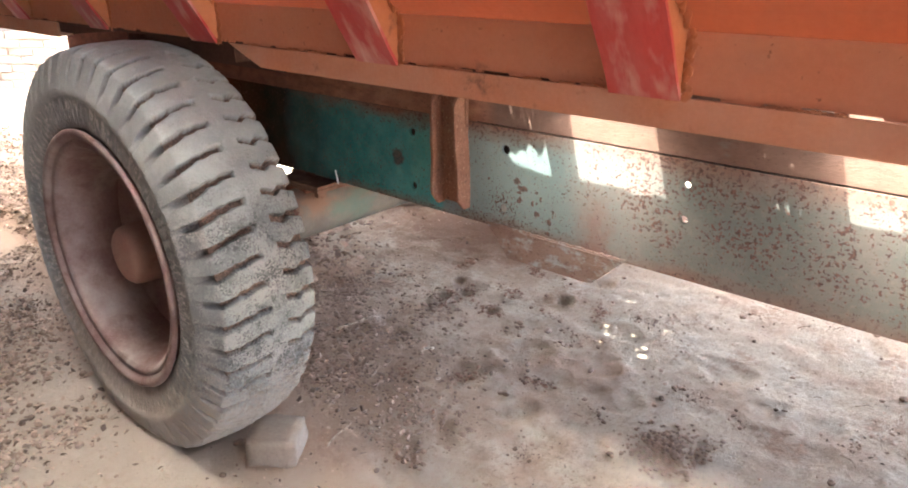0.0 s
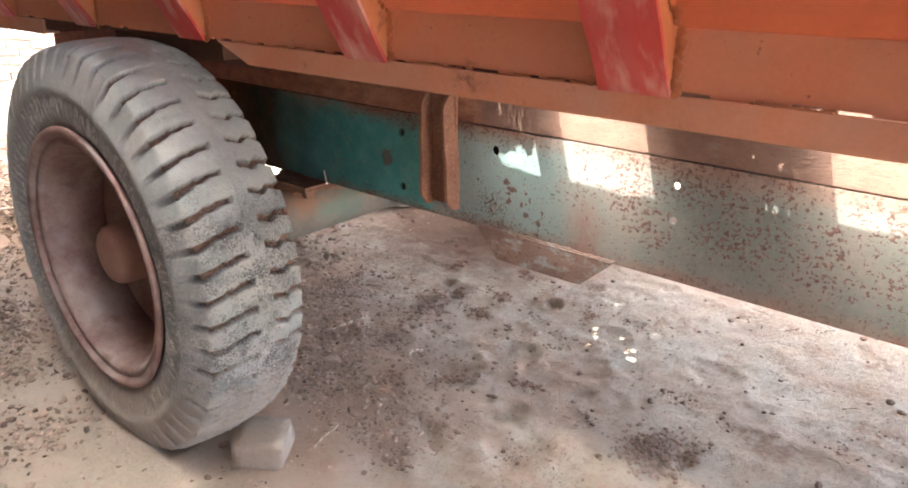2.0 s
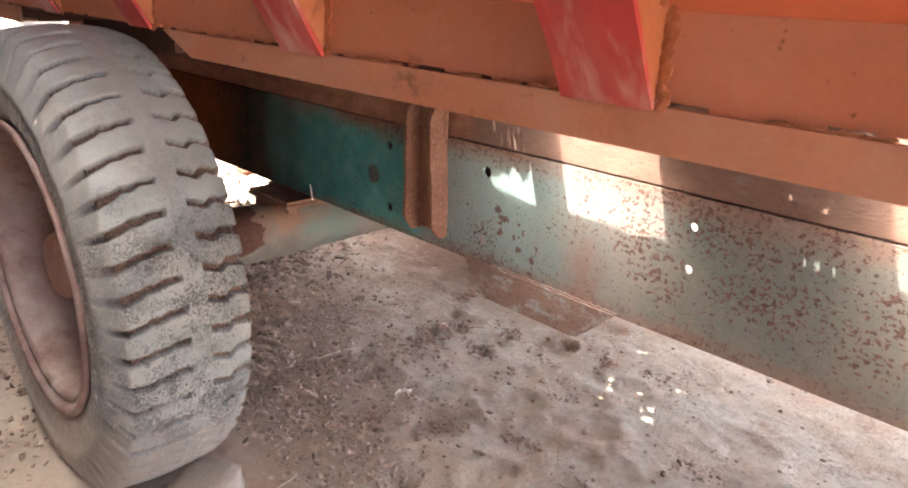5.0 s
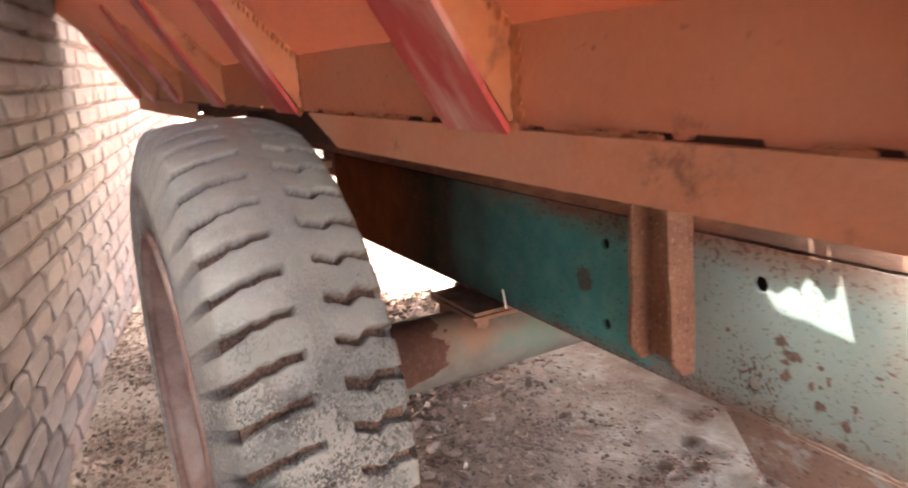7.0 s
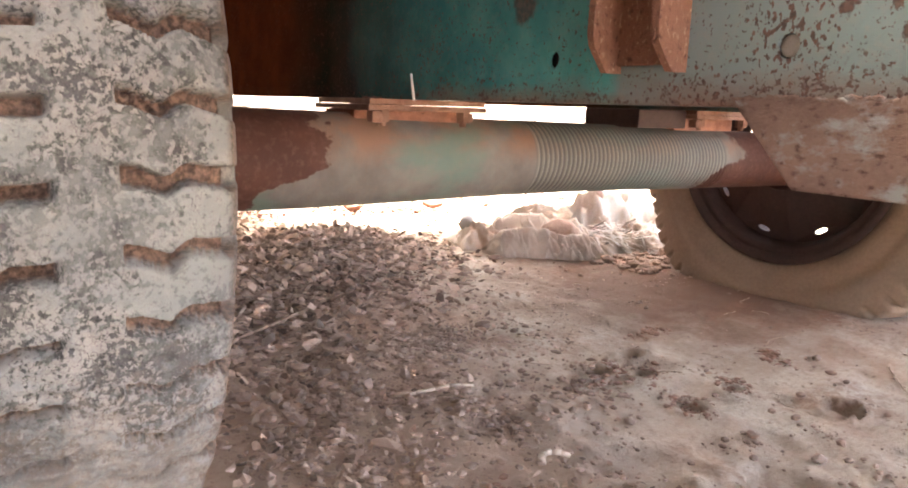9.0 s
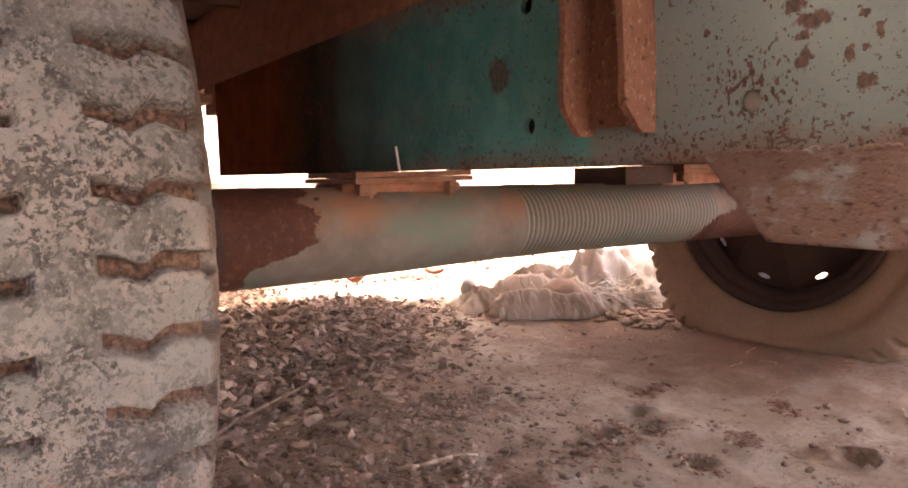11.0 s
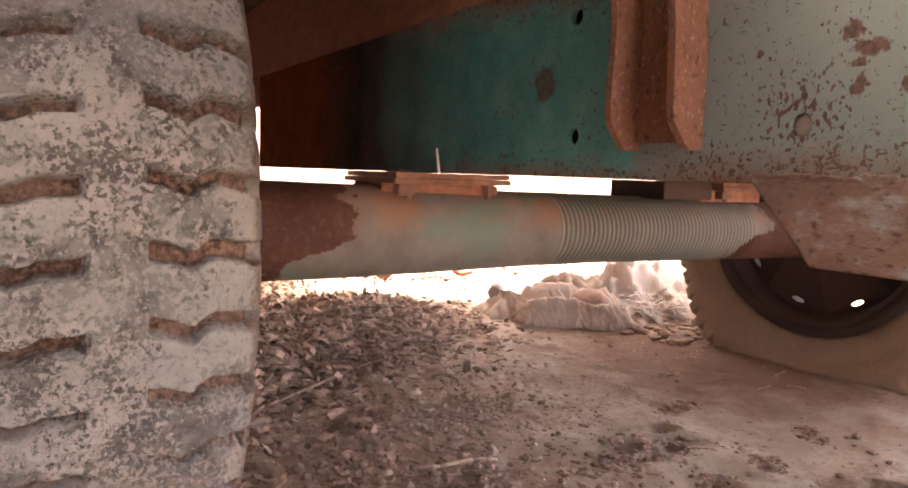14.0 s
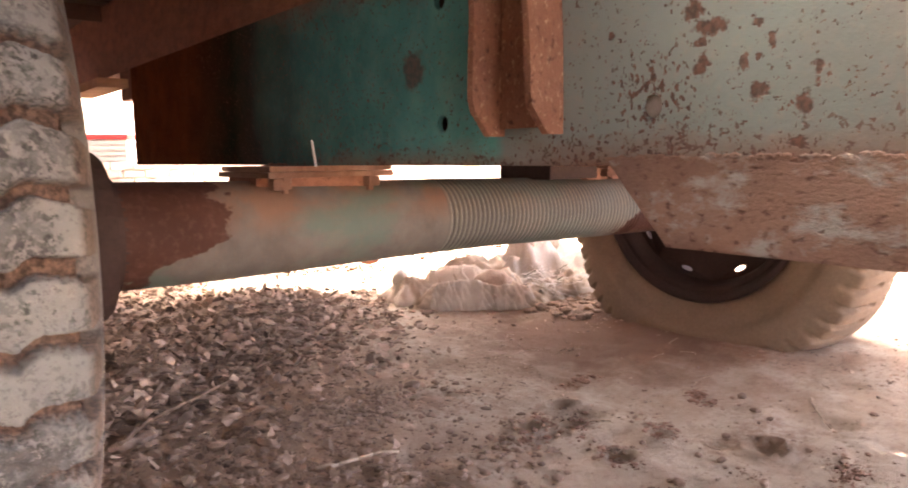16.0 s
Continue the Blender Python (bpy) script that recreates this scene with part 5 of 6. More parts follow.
def rag_sack():
    """A slack sack standing open on the ground: soft upright walls, hollow mouth, torn film and frayed strips beside it."""
    place = pose(-2.34, 2.40, 0.0, 0, 0, 54)       # local x along the front, y away from it
    ob = thing("sack", "crumpled dirty white woven sack lying open on the soil", "sack")
    bm = bmesh.new()
    # a strip of cloth over the ground: front wall, front rim, hollow mouth, back rim, back wall
    shape = ((-0.128, 0.0), (-0.137, 0.018), (-0.139, 0.040), (-0.136, 0.062), (-0.131, 0.082), (-0.122, 0.096), (-0.110, 0.101), (-0.097, 0.096), (-0.082, 0.078), (-0.066, 0.058), (-0.04, 0.046), (-0.01, 0.044), (0.02, 0.050),
             (0.05, 0.072), (0.072, 0.100), (0.090, 0.116), (0.108, 0.121), (0.126, 0.112), (0.140, 0.085), (0.150, 0.045), (0.158, 0.0))
    fine_shape = []
    for (ya, za), (yb, zb) in zip(shape, shape[1:]):
        fine_shape += [(ya + (yb - ya) * q / 3, za + (zb - za) * q / 3) for q in range(3)]
    fine_shape.append(shape[-1])
    n, rows = 150, []
    for k in range(n + 1):
        u = -1 + 2 * k / n
        ends = soft(u, -1.0, -0.72) * (1 - 0.75 * soft(u, 0.55, 0.98))
        sag = 1 + 0.22 * noise.noise(Vector((u * 2.1, 4.0, 1.0))) - 0.16 * soft(u, 0.1, 0.6)
        row = []
        for y, z in fine_shape:
            crease = 1 - 2.6 * abs(noise.noise(Vector((u * 5.2, y * 9, z * 6 + 2))))
            small = 1 - 2.6 * abs(noise.noise(Vector((u * 11 + z * 22, y * 22, z * 14 + 6))))
            front = 1 if y < 0 else -1
            p = Vector((u * 0.235 + 0.010 * small - 0.12 * z * (1 if u > 0 else -0.4), y * (0.55 + 0.45 * ends) - front * (0.007 * crease + 0.0025 * small) + 0.012 * noise.noise(Vector((u * 2.7, z * 4, 3))), z * (0.12 + 0.88 * ends) * sag))
            p.z = max(0.0, p.z + (0.008 * crease + 0.003 * small) * soft(z, 0.0, 0.05))
            row.append(bm.verts.new(p))
        rows.append(row)
    for k in range(n):
        for q in range(len(fine_shape) - 1):
            bm.faces.new((rows[k][q], rows[k + 1][q], rows[k + 1][q + 1], rows[k][q + 1]))
    part("body", bm, M_SACK, ob, "", True, place)
    # a clod left inside the mouth
    bm = bmesh.new()
    bmesh.ops.create_icosphere(bm, subdivisions=3, radius=1.0)
    for v in bm.verts:
        q = v.co * (1 + 0.16 * noise.noise(v.co * 2.1))
        v.co = Vector((0.065 + q.x * 0.070, 0.0 + q.y * 0.055, 0.078 + q.z * 0.050))
    part("clod", bm, M_CLOD, ob, "brown clod inside the sack", True, place)

    def film(name, cx, cy, lx, ly, high, turn, seed, material, label):
        """A crumpled piece of torn film."""
        bm = bmesh.new()
        bmesh.ops.create_grid(bm, x_segments=34, y_segments=22, size=1.0)
        for v in bm.verts:
            u, w = v.co.x, v.co.y
            p = Vector((u * 2.1 + seed, w * 2.1, seed * 0.7))
            ridge = 1 - 2.2 * abs(noise.noise(p)) + 0.5 * (1 - 2.2 * abs(noise.noise(p * 2.3)))
            dome = (1 - u * u) * (1 - w * w)
            torn = 1 + 0.22 * noise.noise(Vector((math.atan2(w, u) * 2.4, seed, 1)))
            v.co = Vector((u * lx * torn, w * ly * torn, max(0.004, high * (0.55 * dome ** 0.6 + 0.33 * ridge * (0.3 + 0.7 * dome)))))
        bmesh.ops.solidify(bm, geom=bm.faces[:], thickness=0.0015)
        part(name, bm, material, ob, label, True, place @ pose(cx, cy, 0, 0, 0, turn))

    film("torn_film", -0.235, 0.06, 0.10, 0.10, 0.105, 20, 3, M_SACK, "crumpled grey-white film")
    film("torn_film", 0.02, 0.215, 0.22, 0.11, 0.17, -10, 8, M_SACK, "crumpled grey-white film")
    film("torn_film", 0.27, 0.24, 0.23, 0.13, 0.25, 25, 12, M_FILM, "bright white torn film")
    film("torn_film", 0.47, 0.22, 0.20, 0.14, 0.19, 60, 31, M_FILM, "bright white torn film")
    film("torn_film", 0.40, 0.10, 0.13, 0.10, 0.12, 70, 23, M_SACK, "crumpled grey-white film")
    film("torn_film", 0.27, 0.06, 0.12, 0.10, 0.085, 50, 17, M_SACK, "crumpled grey-white film")
    rnd = random.Random(5)
    verts, faces = [], []
    for k in range(330):
        c = place @ Vector((rnd.uniform(0.16, 0.42), rnd.uniform(-0.02, 0.34), rnd.uniform(0.02, 0.10)))
        a = radians(57) + rnd.gauss(-0.2, 0.6)
        d = Vector((math.cos(a), math.sin(a), rnd.uniform(-0.5, 0.35))).normalized()
        side = d.cross(Vector((0.3, 0.2, 1))).normalized() * rnd.uniform(0.0015, 0.006)
        ln = rnd.uniform(0.06, 0.20)
        i = len(verts)
        tip = c + d * ln
        tip.z = max(0.02, tip.z - 0.06 * rnd.random())
        mid = c + d * ln * 0.5 + Vector((0, 0, 0.012))
        mid.z = max(0.02, mid.z)
        verts += [tuple(c - side), tuple(c + side), tuple(mid + side), tuple(mid - side), tuple(tip)]
        faces += [(i, i + 1, i + 2, i + 3), (i + 3, i + 2, i + 4)]
    tagged(raw("frayed_edge", verts, faces, M_FILM, ob, "frayed pale plastic strips"), kind="stuff")


rag_sack()


def roll_end():
    """A short pale tube, open at the end, lying in the litter."""
    bm = revolve([(-0.055, 0.0), (-0.055, 0.020), (-0.052, 0.026), (0.05, 0.027), (0.055, 0.024), (0.055, 0.0)], 24, (0, 0, 0))
    bmesh.ops.remove_doubles(bm, verts=bm.verts[:], dist=1e-6)
    return tagged(part("paper_roll", bm, M_FILM, None, "", True, pose(-2.62, 2.25, 0.085, 4, 0, 48)), "short white paper roll lying in the leaf litter", "roll")


roll_end()


def flakes(name, spots, size, material, label, category, seed, rough=1.0, lift=0.010):
    """Many small bent flakes lying every way."""
    rnd = random.Random(seed)
    verts, faces = [], []
    for x, y in spots:
        z = ground_z(x, y) + rnd.uniform(0.0, lift)
        a, ln, w = rnd.uniform(0, math.tau), size * rnd.uniform(0.4, 1.5), size * rnd.uniform(0.25, 0.7)
        up = Vector((rnd.gauss(0, 0.5) * rough, rnd.gauss(0, 0.5) * rough, 1)).normalized()
        d = Vector((math.cos(a), math.sin(a), 0))
        d = (d - up * d.dot(up)).normalized()
        e = up.cross(d)
        c = Vector((x, y, z))
        bend = up * rnd.uniform(-0.3, 0.6) * ln * 0.4
        j = [rnd.uniform(0.55, 1.2) for q in range(5)]
        i = len(verts)
        verts += [tuple(c - d * ln * 0.5 * j[0]), tuple(c - e * w * 0.6 * j[1] - d * ln * 0.15 + bend * j[4]), tuple(c - e * w * 0.5 * j[2] + d * ln * 0.22 + bend), tuple(c + d * ln * 0.5 * j[3]), tuple(c + e * w * 0.6 * j[4] + bend * 0.6)]
        faces += [(i, i + 1, i + 4), (i + 1, i + 2, i + 4), (i + 2, i + 3, i + 4)]
    return tagged(raw(name, verts, faces, material), label, category, kind="stuff")


rnd = random.Random(8)
spots = []
while len(spots) < 24000:
    x, y = -1.0 - 5.0 * rnd.random() ** 1.5, rnd.uniform(0.15, 3.0)
    if rnd.random() < litter_at(x, y) * (0.5 + 0.6 * soft(noise.noise(Vector((x * 3, y * 3, 2))), -0.4, 0.4)):
        spots.append((x, y))
flakes("leaf_litter", spots, 0.022, M_LEAF, "drift of dry brown leaves and chaff on the soil", "leaf litter", 9)
spots = []
while len(spots) < 2600:
    x, y = rnd.uniform(-3.6, -1.3), rnd.uniform(0.9, 2.3)
    if rnd.random() < litter_at(x, y) * (0.15 + 0.85 * soft(x, -1.5, -2.1)):
        spots.append((x, y))
flakes("curled_leaves", spots, 0.038, M_LEAF, "curled larger dry leaves heaped on the drift", "leaf litter", 19, 1.4, 0.03)
spots = []
while len(spots) < 5000:
    x, y = rnd.uniform(-2.6, 0.9), rnd.uniform(0.2, 3.4)
    if noise.noise(Vector((x * 2.5, y * 2.5, 12))) + 0.55 * soft(x, -1.0, -1.6) * soft(y, 0.8, 1.0) * (1 - soft(y, 1.6, 2.2)) > rnd.uniform(0.0, 0.8):
        spots.append((x, y))
flakes("chaff", spots, 0.014, M_LEAF, "scattered chaff and bits of dry leaf", "chaff", 10, 0.5, 0.002)


def clods(name, spots, material, label, category, seed, long=1.0):
    """Lumps of soil of many sizes: rows of x, y, radius."""
    rnd = random.Random(seed)
    verts, faces = [], []
    base = bmesh.new()
    bmesh.ops.create_icosphere(base, subdivisions=1, radius=1.0)
    shape = [v.co.copy() for v in base.verts]
    tris = [[v.index for v in f.verts] for f in base.faces]
    base.free()
    for x, y, r in spots:
        i = len(verts)
        z = ground_z(x, y)
        sx, sy, sz = rnd.uniform(0.7, 1.3) * long, rnd.uniform(0.7, 1.3), rnd.uniform(0.4, 0.8)
        c, s = (1.0, 0.0) if long == 1.0 else ((lambda a: (math.cos(a), math.sin(a)))(rnd.uniform(0, math.tau)))
        for p in shape:
            u, w = r * sx * p.x * rnd.uniform(0.7, 1.2), r * sy * p.y * rnd.uniform(0.7, 1.2)
            verts.append((x + u * c - w * s, y + u * s + w * c, z + r * sz * (p.z * rnd.uniform(0.8, 1.15) + 0.35) + (long - 1) * 0.12 * u * math.sin(i)))
        faces += [[i + t for t in f] for f in tris]
    return tagged(raw(name, verts, faces, material), label, category, kind="stuff")


spots = []
while len(spots) < 2300:
    x, y = rnd.uniform(-4.3, 0.8), rnd.uniform(0.1, 3.3)
    p = 0.10 + 0.5 * litter_at(x, y) + 0.6 * soft(noise.noise(Vector((x * 1.7, y * 1.7, 31))), 0.15, 0.5)
    if rnd.random() < p:
        spots.append((x, y, min(0.014, 0.0025 * rnd.paretovariate(1.9))))
clods("soil_clods", spots, M_CLOD, "small dark clods of soil and dung crumbs", "soil clods", 13)
spots = []
while len(spots) < 5200:
    x, y = rnd.uniform(-3.6, -1.2), rnd.uniform(0.85, 2.3)
    if rnd.random() < litter_at(x, y):
        spots.append((x, y, min(0.018, 0.0035 * rnd.paretovariate(1.7))))
clods("litter_lumps", spots, M_CLOD, "lumps of earth and bark among the leaf litter", "soil clods", 16, 1.7)
spots = [(rnd.uniform(-2.12, -1.86), rnd.uniform(2.42, 2.80), rnd.uniform(0.008, 0.024)) for k in range(90)] + [(rnd.uniform(-2.75, -2.0), rnd.uniform(2.72, 3.25), rnd.uniform(0.012, 0.045)) for k in range(120)]
clods("rubble", spots, M_CLOD, "dark rubble between the sack and the flat tyre", "rubble", 17)
spots = []
while len(spots) < 1500:
    x, y = rnd.uniform(-5.4, -2.7), rnd.uniform(1.5, 3.6)
    if noise.noise(Vector((x * 3, y * 3, 44))) > rnd.uniform(-0.1, 0.6):
        spots.append((x, y))
flakes("sunlit_leaves", spots, 0.034, M_DEADLEAF, "scattered dry leaves on the sunlit soil", "leaf litter", 29, 1.0, 0.01)
# fine gravel and crumbs between the drift and the bare soil
spots = []
while len(spots) < 4200:
    x, y = rnd.uniform(-1.75, -0.75), rnd.uniform(0.92, 1.75)
    if rnd.random() < soft(y + 0.85 * x, 0.75, 0.05) * (0.3 + 0.9 * soft(noise.noise(Vector((x * 5, y * 5, 61))), -0.1, 0.35)):
        spots.append((x, y, min(0.009, 0.0017 * rnd.paretovariate(1.5))))
clods("soil_gravel", spots, M_CLOD, "fine gravel and soil crumbs at the edge of the leaf drift", "gravel", 35, 1.3)
# litter and rubble trodden along the foot of the brick wall
spots = []
while len(spots) < 3000:
    x = rnd.uniform(-4.2, -1.15)
    y = 0.274 - 0.205 * (x + 1.94) + 0.02 + abs(rnd.gauss(0, 0.22))
    if y < 0.62 + 0.25 * soft(x, -1.9, -2.3) and noise.noise(Vector((x * 3.3, y * 3.3, 51))) > rnd.uniform(-0.35, 0.35) + 0.5 * soft(x, -1.6, -1.3):
        spots.append((x, y))
flakes("passage_litter", spots[:2400], 0.022, M_LEAF, "dry leaves and chaff trodden along the foot of the wall", "leaf litter", 33, 0.9, 0.008)
clods("passage_rubble", [(x, y, min(0.013, 0.0025 * rnd.paretovariate(1.6))) for x, y in spots[1800:]], M_CLOD, "lumps of soil and brick crumbs along the foot of the wall", "rubble", 34)
# crumbs gathered in the corner behind the wheel, and the crumbly heap
spots = [(-0.335 + rnd.gauss(0, 0.045), 1.40 + rnd.gauss(0, 0.045), rnd.uniform(0.002, 0.008)) for k in range(520)]
clods("dung_heap", spots, M_CLOD, "flat crumbly heap of dried dung", "dung", 14)
for cx, cy, n in ((-1.269, 1.36, 60), (-1.104, 1.195, 30), (-0.952, 1.324, 46), (-1.376, 1.663, 30), (-1.332, 1.787, 34), (-1.19, 1.885, 30), (-1.172, 1.734, 34), (-1.011, 1.664, 18), (-0.765, 1.442, 22),
                  (-0.959, 1.817, 16), (-0.811, 1.682, 18), (-0.794, 1.746, 14), (-0.542, 1.408, 24), (-0.603, 1.156, 30), (-1.693, 2.19, 30), (-0.867, 1.972, 22), (-0.716, 1.984, 16), (-0.664, 1.98, 14),
                  (-0.419, 1.67, 26), (-0.358, 1.666, 20), (-0.242, 1.492, 16), (-0.232, 1.63, 16), (0.028, 1.703, 16), (-0.421, 2.284, 18), (-0.827, 0.881, 12), (-1.41, 1.25, 50), (-1.55, 1.33, 60), (-1.66, 1.42, 60)):
    long, turn = rnd.uniform(0.018, 0.04), rnd.uniform(0, math.tau)
    spots = []
    for k in range(2 * n):
        u, w = rnd.gauss(0, long), rnd.gauss(0, 0.016)
        spots.append((cx + u * math.cos(turn) - w * math.sin(turn), cy + u * math.sin(turn) + w * math.cos(turn), min(0.007, 0.0014 * rnd.paretovariate(1.6))))
    clods("dung_crumbs", spots, M_CLOD, "small dark patch of dung crumbs on the soil", "dung", 15 + n)


# scuffed prints: broken reddish crumbs pushed up round shallow hollows
for cx, cy, n in ((-1.34, 1.72, 190), (-1.16, 1.86, 150), (-1.15, 1.705, 150), (-0.835, 1.94, 120), (-1.22, 2.10, 170), (-1.31, 1.63, 120), (-1.29, 1.765, 120), (-1.50, 2.01, 120), (-0.95, 1.33, 90), (-1.10, 1.20, 80), (-0.77, 1.44, 80)):
    turn = rnd.uniform(0, math.tau)
    spots = []
    for k in range(n):
        a, r = rnd.uniform(0, math.tau), abs(rnd.gauss(0.55, 0.5))
        u, w = 0.055 * r * math.cos(a), 0.026 * r * math.sin(a)
        spots.append((cx + u * math.cos(turn) - w * math.sin(turn), cy + u * math.sin(turn) + w * math.cos(turn), min(0.0065, 0.0014 * rnd.paretovariate(1.8))))
    clods("scuffed_soil", spots, M_SCUFF, "scuffed reddish crumbs round a trodden print", "soil clods", 60 + n, 1.5)


def stick(a, b, r, label, name="straw", lift=0.0):
    bm = bmesh.new()
    (xa, ya), (xb, yb) = a, b
    n = 5
    for k in range(n):
        t0, t1 = k / n, (k + 1) / n
        pts = []
        for t in (t0, t1):
            x, y = xa + (xb - xa) * t, ya + (yb - ya) * t
            off = 0.006 * math.sin(t * 5 + xa * 9)
            pts.append((x + off, y + off, ground_z(x, y) + lift + r + 0.004 * math.sin(t * math.pi)))
        add_tube(bm, pts[0], pts[1], r * (1 - 0.3 * t0), r * (1 - 0.3 * t1), 7)
    return tagged(part(name, bm, M_TWIG if name == "twig" else M_STRAW, None, "", True), label, name)


stick((-1.44, 1.25), (-1.405, 1.41), 0.0042, "pale broken stalk lying on the soil")
stick((-1.125, 1.316), (-1.129, 1.374), 0.006, "short pale straw on the soil")
stick((-1.768, 1.018), (-1.922, 1.205), 0.005, "thin pale branch along the foot of the drift", "twig", 0.012)
stick((-1.922, 1.205), (-2.097, 1.514), 0.004, "thin pale branch along the foot of the drift", "twig", 0.012)
stick((-1.047, 2.264), (-0.93, 2.099), 0.0022, "thin dark stem lying on the soil")
stick((-0.98, 0.83), (-1.02, 0.93), 0.002, "thin dry stem beside the half brick")
for k in range(46):
    x, y, a, ln = rnd.uniform(-2.4, 0.4), rnd.uniform(0.95, 2.4), rnd.uniform(0, math.tau), rnd.uniform(0.02, 0.09)
    stick((x, y), (x + ln * math.cos(a), y + ln * math.sin(a)), rnd.uniform(0.0007, 0.0016), "thin dry stem lying on the soil")

def scrap(x, y, size, turn):
    """A curled dead leaf lying on the sunlit soil."""
    bm = bmesh.new()
    bmesh.ops.create_grid(bm, x_segments=6, y_segments=4, size=1.0)
    for v in bm.verts:
        u, w = v.co.x, v.co.y
        v.co = Vector((u * size, w * size * 0.45 * (1 - u * u * 0.8), size * (0.25 * u * u + 0.35 * w * w + 0.12 * noise.noise(Vector((u * 2 + x, w * 2, 1)))) + 0.01))
    bmesh.ops.solidify(bm, geom=bm.faces[:], thickness=0.002)
    return tagged(part("dead_leaf", bm, M_DEADLEAF, None, "", True, pose(x, y, ground_z(x, y), 0, 0, turn)), "curled red-brown dead leaf on sunlit soil", "leaf", "dead leaves")


for x, y, size, turn in ((-3.55, 2.21, 0.06, 20), (-3.62, 2.27, 0.04, 80), (-3.47, 2.64, 0.055, 40), (-3.0, 1.80, 0.03, 10), (-3.05, 1.86, 0.02, 60), (-3.35, 2.9, 0.03, 120)):
    scrap(x, y, size, turn)

def dry_leaf(x, y, size, turn, tilt):
    """A large curled leaf heaped on the drift."""
    bm = bmesh.new()
    bmesh.ops.create_grid(bm, x_segments=5, y_segments=4, size=1.0)
    for v in bm.verts:
        u, w = v.co.x, v.co.y
        v.co = Vector((u * size, w * size * 0.42 * (1 - u * u * 0.75), size * (0.18 * u * u + 0.45 * w * w * (1 - u * u) + 0.10 * noise.noise(Vector((u * 2 + x, w * 2, 1))))))
    bmesh.ops.solidify(bm, geom=bm.faces[:], thickness=0.0015)
    ob = part("dry_leaf", bm, M_LEAF, None, "", True, pose(x, y, ground_z(x, y) + 0.010, tilt, 0.4 * tilt, turn))
    return tagged(ob, "large curled dry brown leaf on the litter drift", "leaf", "leaves on the drift")


rnd = random.Random(90)
for k in range(70):
    along = rnd.random()
    x, y = -1.82 - 0.55 * along + rnd.gauss(-0.10, 0.10), 1.05 + 0.85 * along + rnd.gauss(0, 0.08)
    dry_leaf(x, y, rnd.uniform(0.011, 0.024), rnd.uniform(0, 360), rnd.uniform(-35, 35))

# ---- beyond the trailer ----
def slab(x, y, w, d, h, turn):
    bm = box(-w / 2, w / 2, -d / 2, d / 2, 0, h, 0.008)
    return tagged(part("paving_slab", bm, M_BRICKS, None, "", False, pose(x, y, 0.0, 0, 0, turn)), "pale worn slab lying on sunlit soil", "slab", "slabs beyond the trailer")


slab(-0.95, 3.25, 0.40, 0.30, 0.05, 20)
slab(-0.70, 3.55, 0.40, 0.30, 0.09, 35)


def brick_bm(rnd, l, d, h, jit=0.004, c=0.006):
    """One brick, face towards +y at y = 0, with blunted and uneven face edges."""
    bm = bmesh.new()
    back = [bm.verts.new((x, -d, z)) for x, z in ((0, 0), (l, 0), (l, h), (0, h))]
    mid = [bm.verts.new((x + rnd.uniform(-jit, jit), -c + rnd.uniform(-0.003, 0.003), z + rnd.uniform(-jit, jit))) for x, z in ((c * 0.3, c * 0.3), (l * 0.5, 0), (l - c * 0.3, c * 0.3), (l - c * 0.3, h - c * 0.3), (l * 0.5, h), (c * 0.3, h - c * 0.3))]
    front = [bm.verts.new((x + rnd.uniform(-jit, jit), rnd.uniform(-0.004, 0.004), z + rnd.uniform(-jit, jit) * 0.6)) for x, z in ((c * 1.4, c * 1.2), (l * 0.5, c), (l - c * 1.4, c * 1.2), (l - c * 1.4, h - c * 1.2), (l * 0.5, h - c), (c * 1.4, h - c * 1.2))]
    for i in range(6):
        j = (i + 1) % 6
        bm.faces.new((mid[i], mid[j], front[j], front[i]))
    bm.faces.new((front[0], front[1], front[4], front[5]))
    bm.faces.new((front[1], front[2], front[3], front[4]))
    bm.faces.new((back[0], back[1], mid[2], mid[1], mid[0]))
    bm.faces.new((back[2], back[3], mid[5], mid[4], mid[3]))
    bm.faces.new((back[1], back[2], mid[3], mid[2]))
    bm.faces.new((back[3], back[0], mid[0], mid[5]))
    bmesh.ops.recalc_face_normals(bm, faces=bm.faces[:])
    return bm


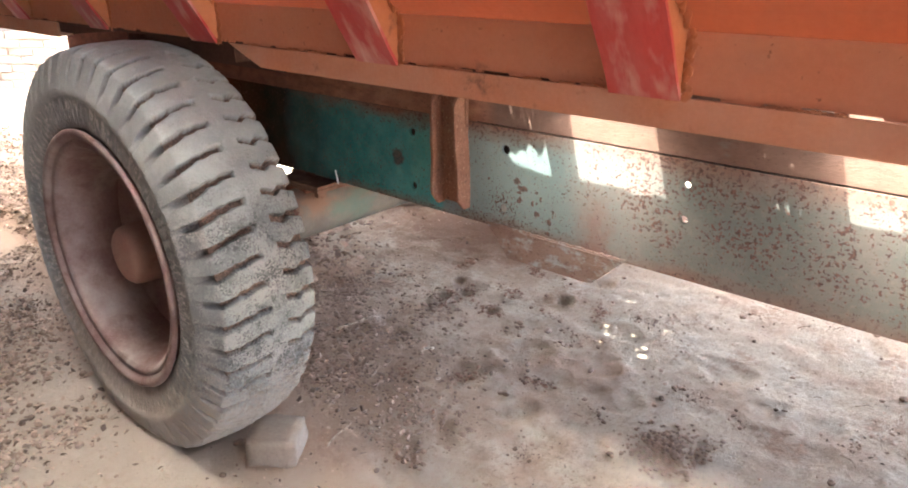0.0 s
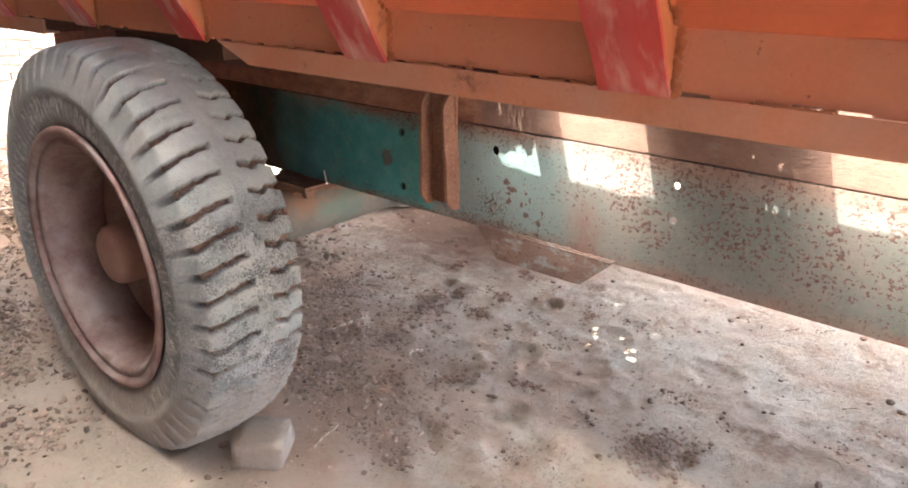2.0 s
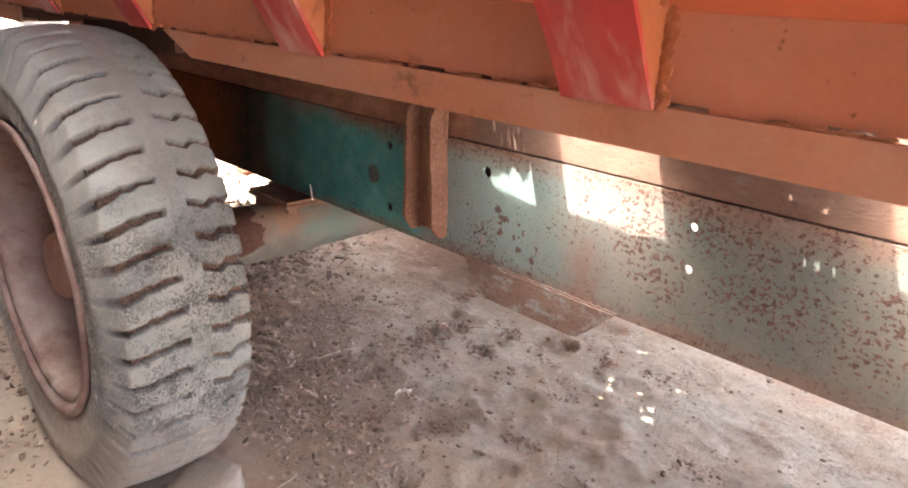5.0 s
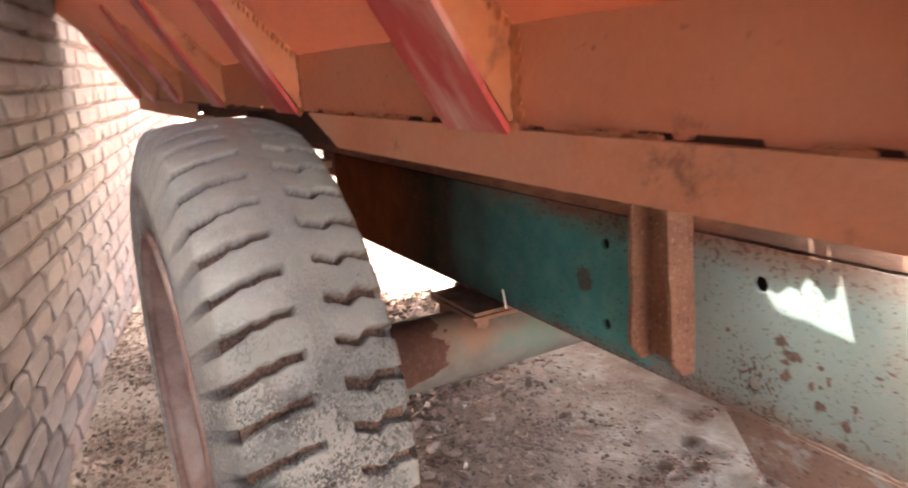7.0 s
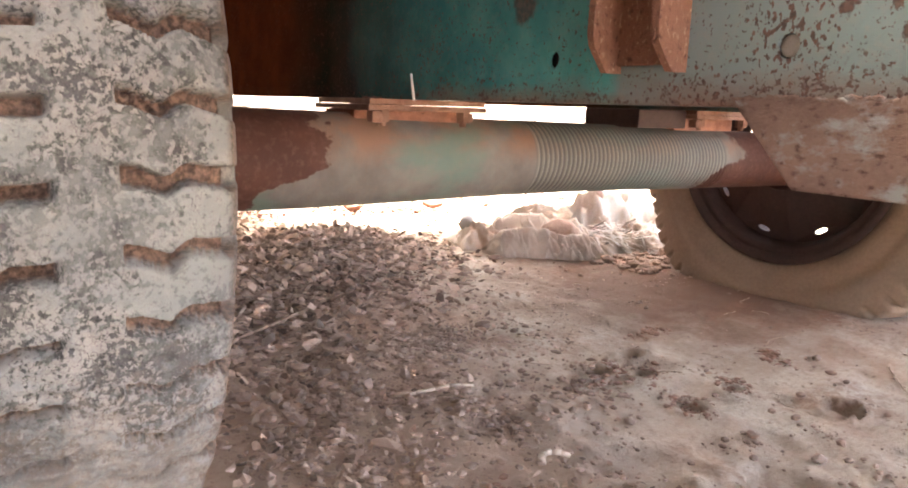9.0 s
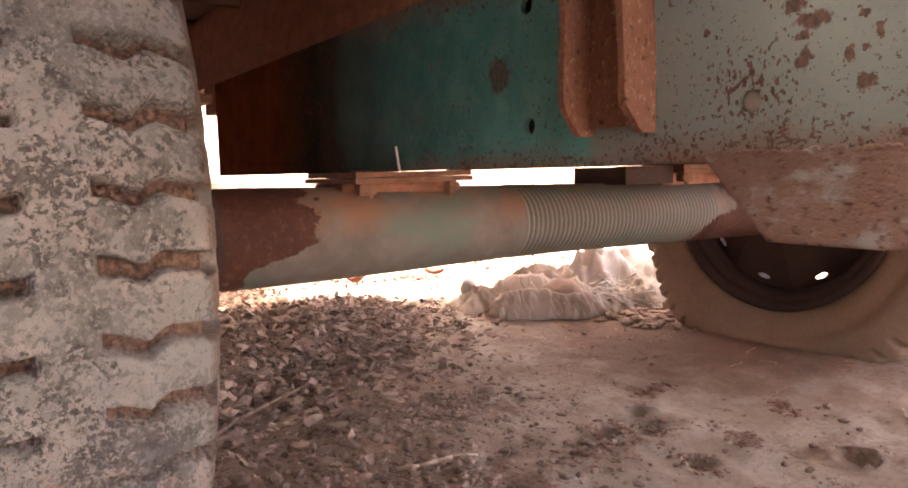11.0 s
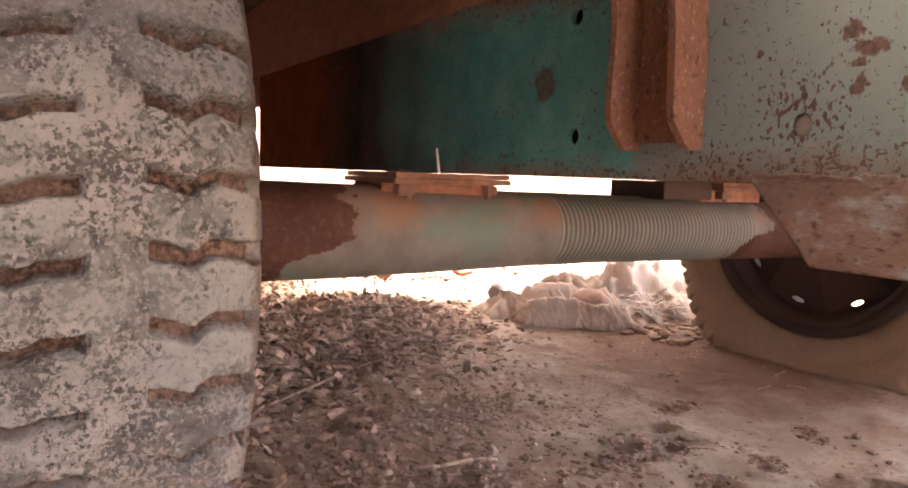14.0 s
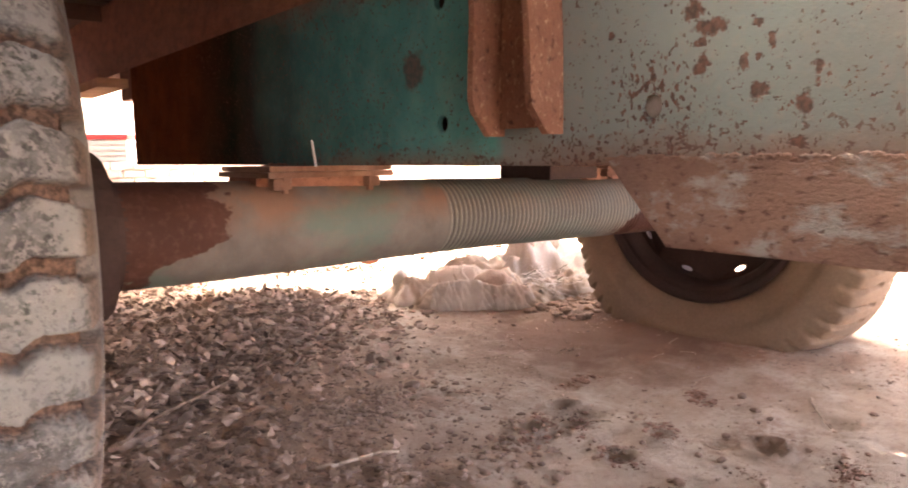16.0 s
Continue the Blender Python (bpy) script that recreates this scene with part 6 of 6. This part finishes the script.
def brick_stack():
    """Low stack of loose bricks in the sun, with a crate standing on it."""
    st = thing("brick_stack", "low stack of pale loose bricks in the sun", "brick stack", at=(0, 0, 0))
    rnd = random.Random(77)
    frame_m = pose(-5.4, 4.6, 0.0, 0, 0, 43)
    mesh = []
    for k in range(4):
        bm = brick_bm(rnd, 0.226, 0.105, 0.07)
        me = bpy.data.meshes.new("brick")
        bm.to_mesh(me)
        bm.free()
        me.materials.append(M_SUNBRICK)
        mesh.append(me)
    for row in range(7):
        for k in range(30):
            if row == 6 and 4 < k and rnd.random() < 0.5:
                continue
            ob = new("brick", mesh[rnd.randrange(4)])
            ob.parent = st
            ob.matrix_basis = frame_m @ pose(-3.9 + k * 0.24 + 0.12 * (row % 2), -0.02 + rnd.uniform(-0.02, 0.02), row * 0.078, 0, 0, 180 + rnd.uniform(-3, 3))
    bm = box(-3.9, 3.3, 0.02, 0.3, 0, 0.535)
    part("backing", bm, M_SUNBRICK, st, m=frame_m)


brick_stack()


def crate():
    c = thing("crate", "grey mesh crate with a red lid", "crate")
    m = pose(-7.86, 2.46, 0.5365, 0, 0, 60)
    part("body", box(-0.2, 0.2, -0.105, 0.14, 0.0, 0.22, 0.01), M_GREYCRATE, c, m=m)
    for k in range(4):
        part("slat", box(-0.2, 0.2, -0.122, -0.107, 0.012 + k * 0.053, 0.048 + k * 0.053, 0.003), M_GREYCRATE, c, m=m)
    part("lid", box(-0.22, 0.22, -0.14, 0.16, 0.2225, 0.27, 0.01), M_CRATE, c, "red plastic lid", m=m)


crate()


def yard_wall():
    bm = bmesh.new()
    m = pose(-10.0, 8.5, 0, 0, 0, 48)
    add_box(bm, -14, 14, 0, 0.25, 0, 2.6)
    add_box(bm, -14.05, 14.05, -0.04, 0.29, 2.6, 2.68, 0.01)
    tagged(part("wall_yard", bm, M_WHITE, None, "", m=m), "pale plastered yard wall in full sun", "wall", kind="structure")


yard_wall()


# ---- brick wall beside the trailer ----
def brick_wall():
    ax, ay, slope = -1.94, 0.274, -0.205
    turn = math.degrees(math.atan(slope))
    origin = pose(ax, ay, 0, 0, 0, turn)
    height, left, right = 3.0, -7.5, 5.4
    bm = bmesh.new()
    add_box(bm, left, right, -0.235, -0.016, -0.05, height)
    wall = tagged(part("wall_brick", bm, M_MORTAR, None, "", m=origin), "pale uneven clay brick wall with mud mortar", "wall", kind="structure")
    rnd = random.Random(23)
    variants, red_brown = [], []
    for k in range(10):
        b = brick_bm(rnd, 0.226 if k < 7 else 0.110, 0.05, 0.0752, 0.006, 0.011)
        me = bpy.data.meshes.new("brick")
        b.to_mesh(me)
        b.free()
        me.materials.append(M_BRICK)
        variants.append(me)
        low = me.copy()
        low.materials[0] = M_REDBRICK
        red_brown.append(low)
    rest = ([], [])
    z, row = 0.0, 0
    singles = []
    while z < height - 0.05:
        x = left + rnd.uniform(-0.1, 0.0) + (0.115 if row % 2 else 0)
        while x < right - 0.12:
            head = rnd.random() < (0.12 if row % 4 else 0.4)
            l = 0.110 if head else 0.226
            m = Matrix.Translation((x + rnd.uniform(-0.003, 0.003), rnd.uniform(-0.003, 0.003), z + 0.004 * math.sin(x * 1.7 + row) + rnd.uniform(-0.002, 0.002))) @ pose(0, 0, 0, 0, rnd.uniform(-0.9, 0.9), rnd.uniform(-0.4, 0.4))
            pick = rnd.randrange(7, 10) if head else rnd.randrange(7)
            me = red_brown[pick] if row < 1 and rnd.random() < 0.6 or (row < 3 and rnd.random() < 0.2) else variants[pick]
            if -2.4 < x < 0.6 and z < 1.45:
                singles.append((me, m))
            else:
                i = len(rest[0])
                rest[0].extend(tuple(m @ v.co) for v in me.vertices)
                rest[1].extend([i + q for q in p.vertices] for p in me.polygons)
            x += l + 0.0035 + rnd.uniform(-0.004, 0.005)
        z += 0.081
        row += 1
    for me, m in singles:
        ob = new("brick", me)
        ob.parent = wall
        ob.matrix_basis = m
    ob = raw("brickwork", rest[0], rest[1], M_BRICKS, wall)
    tagged(ob, kind="stuff")
    part("coping", box(left, right, -0.26, 0.02, height + 0.002, height + 0.06, 0.01), M_MORTAR, wall)


brick_wall()
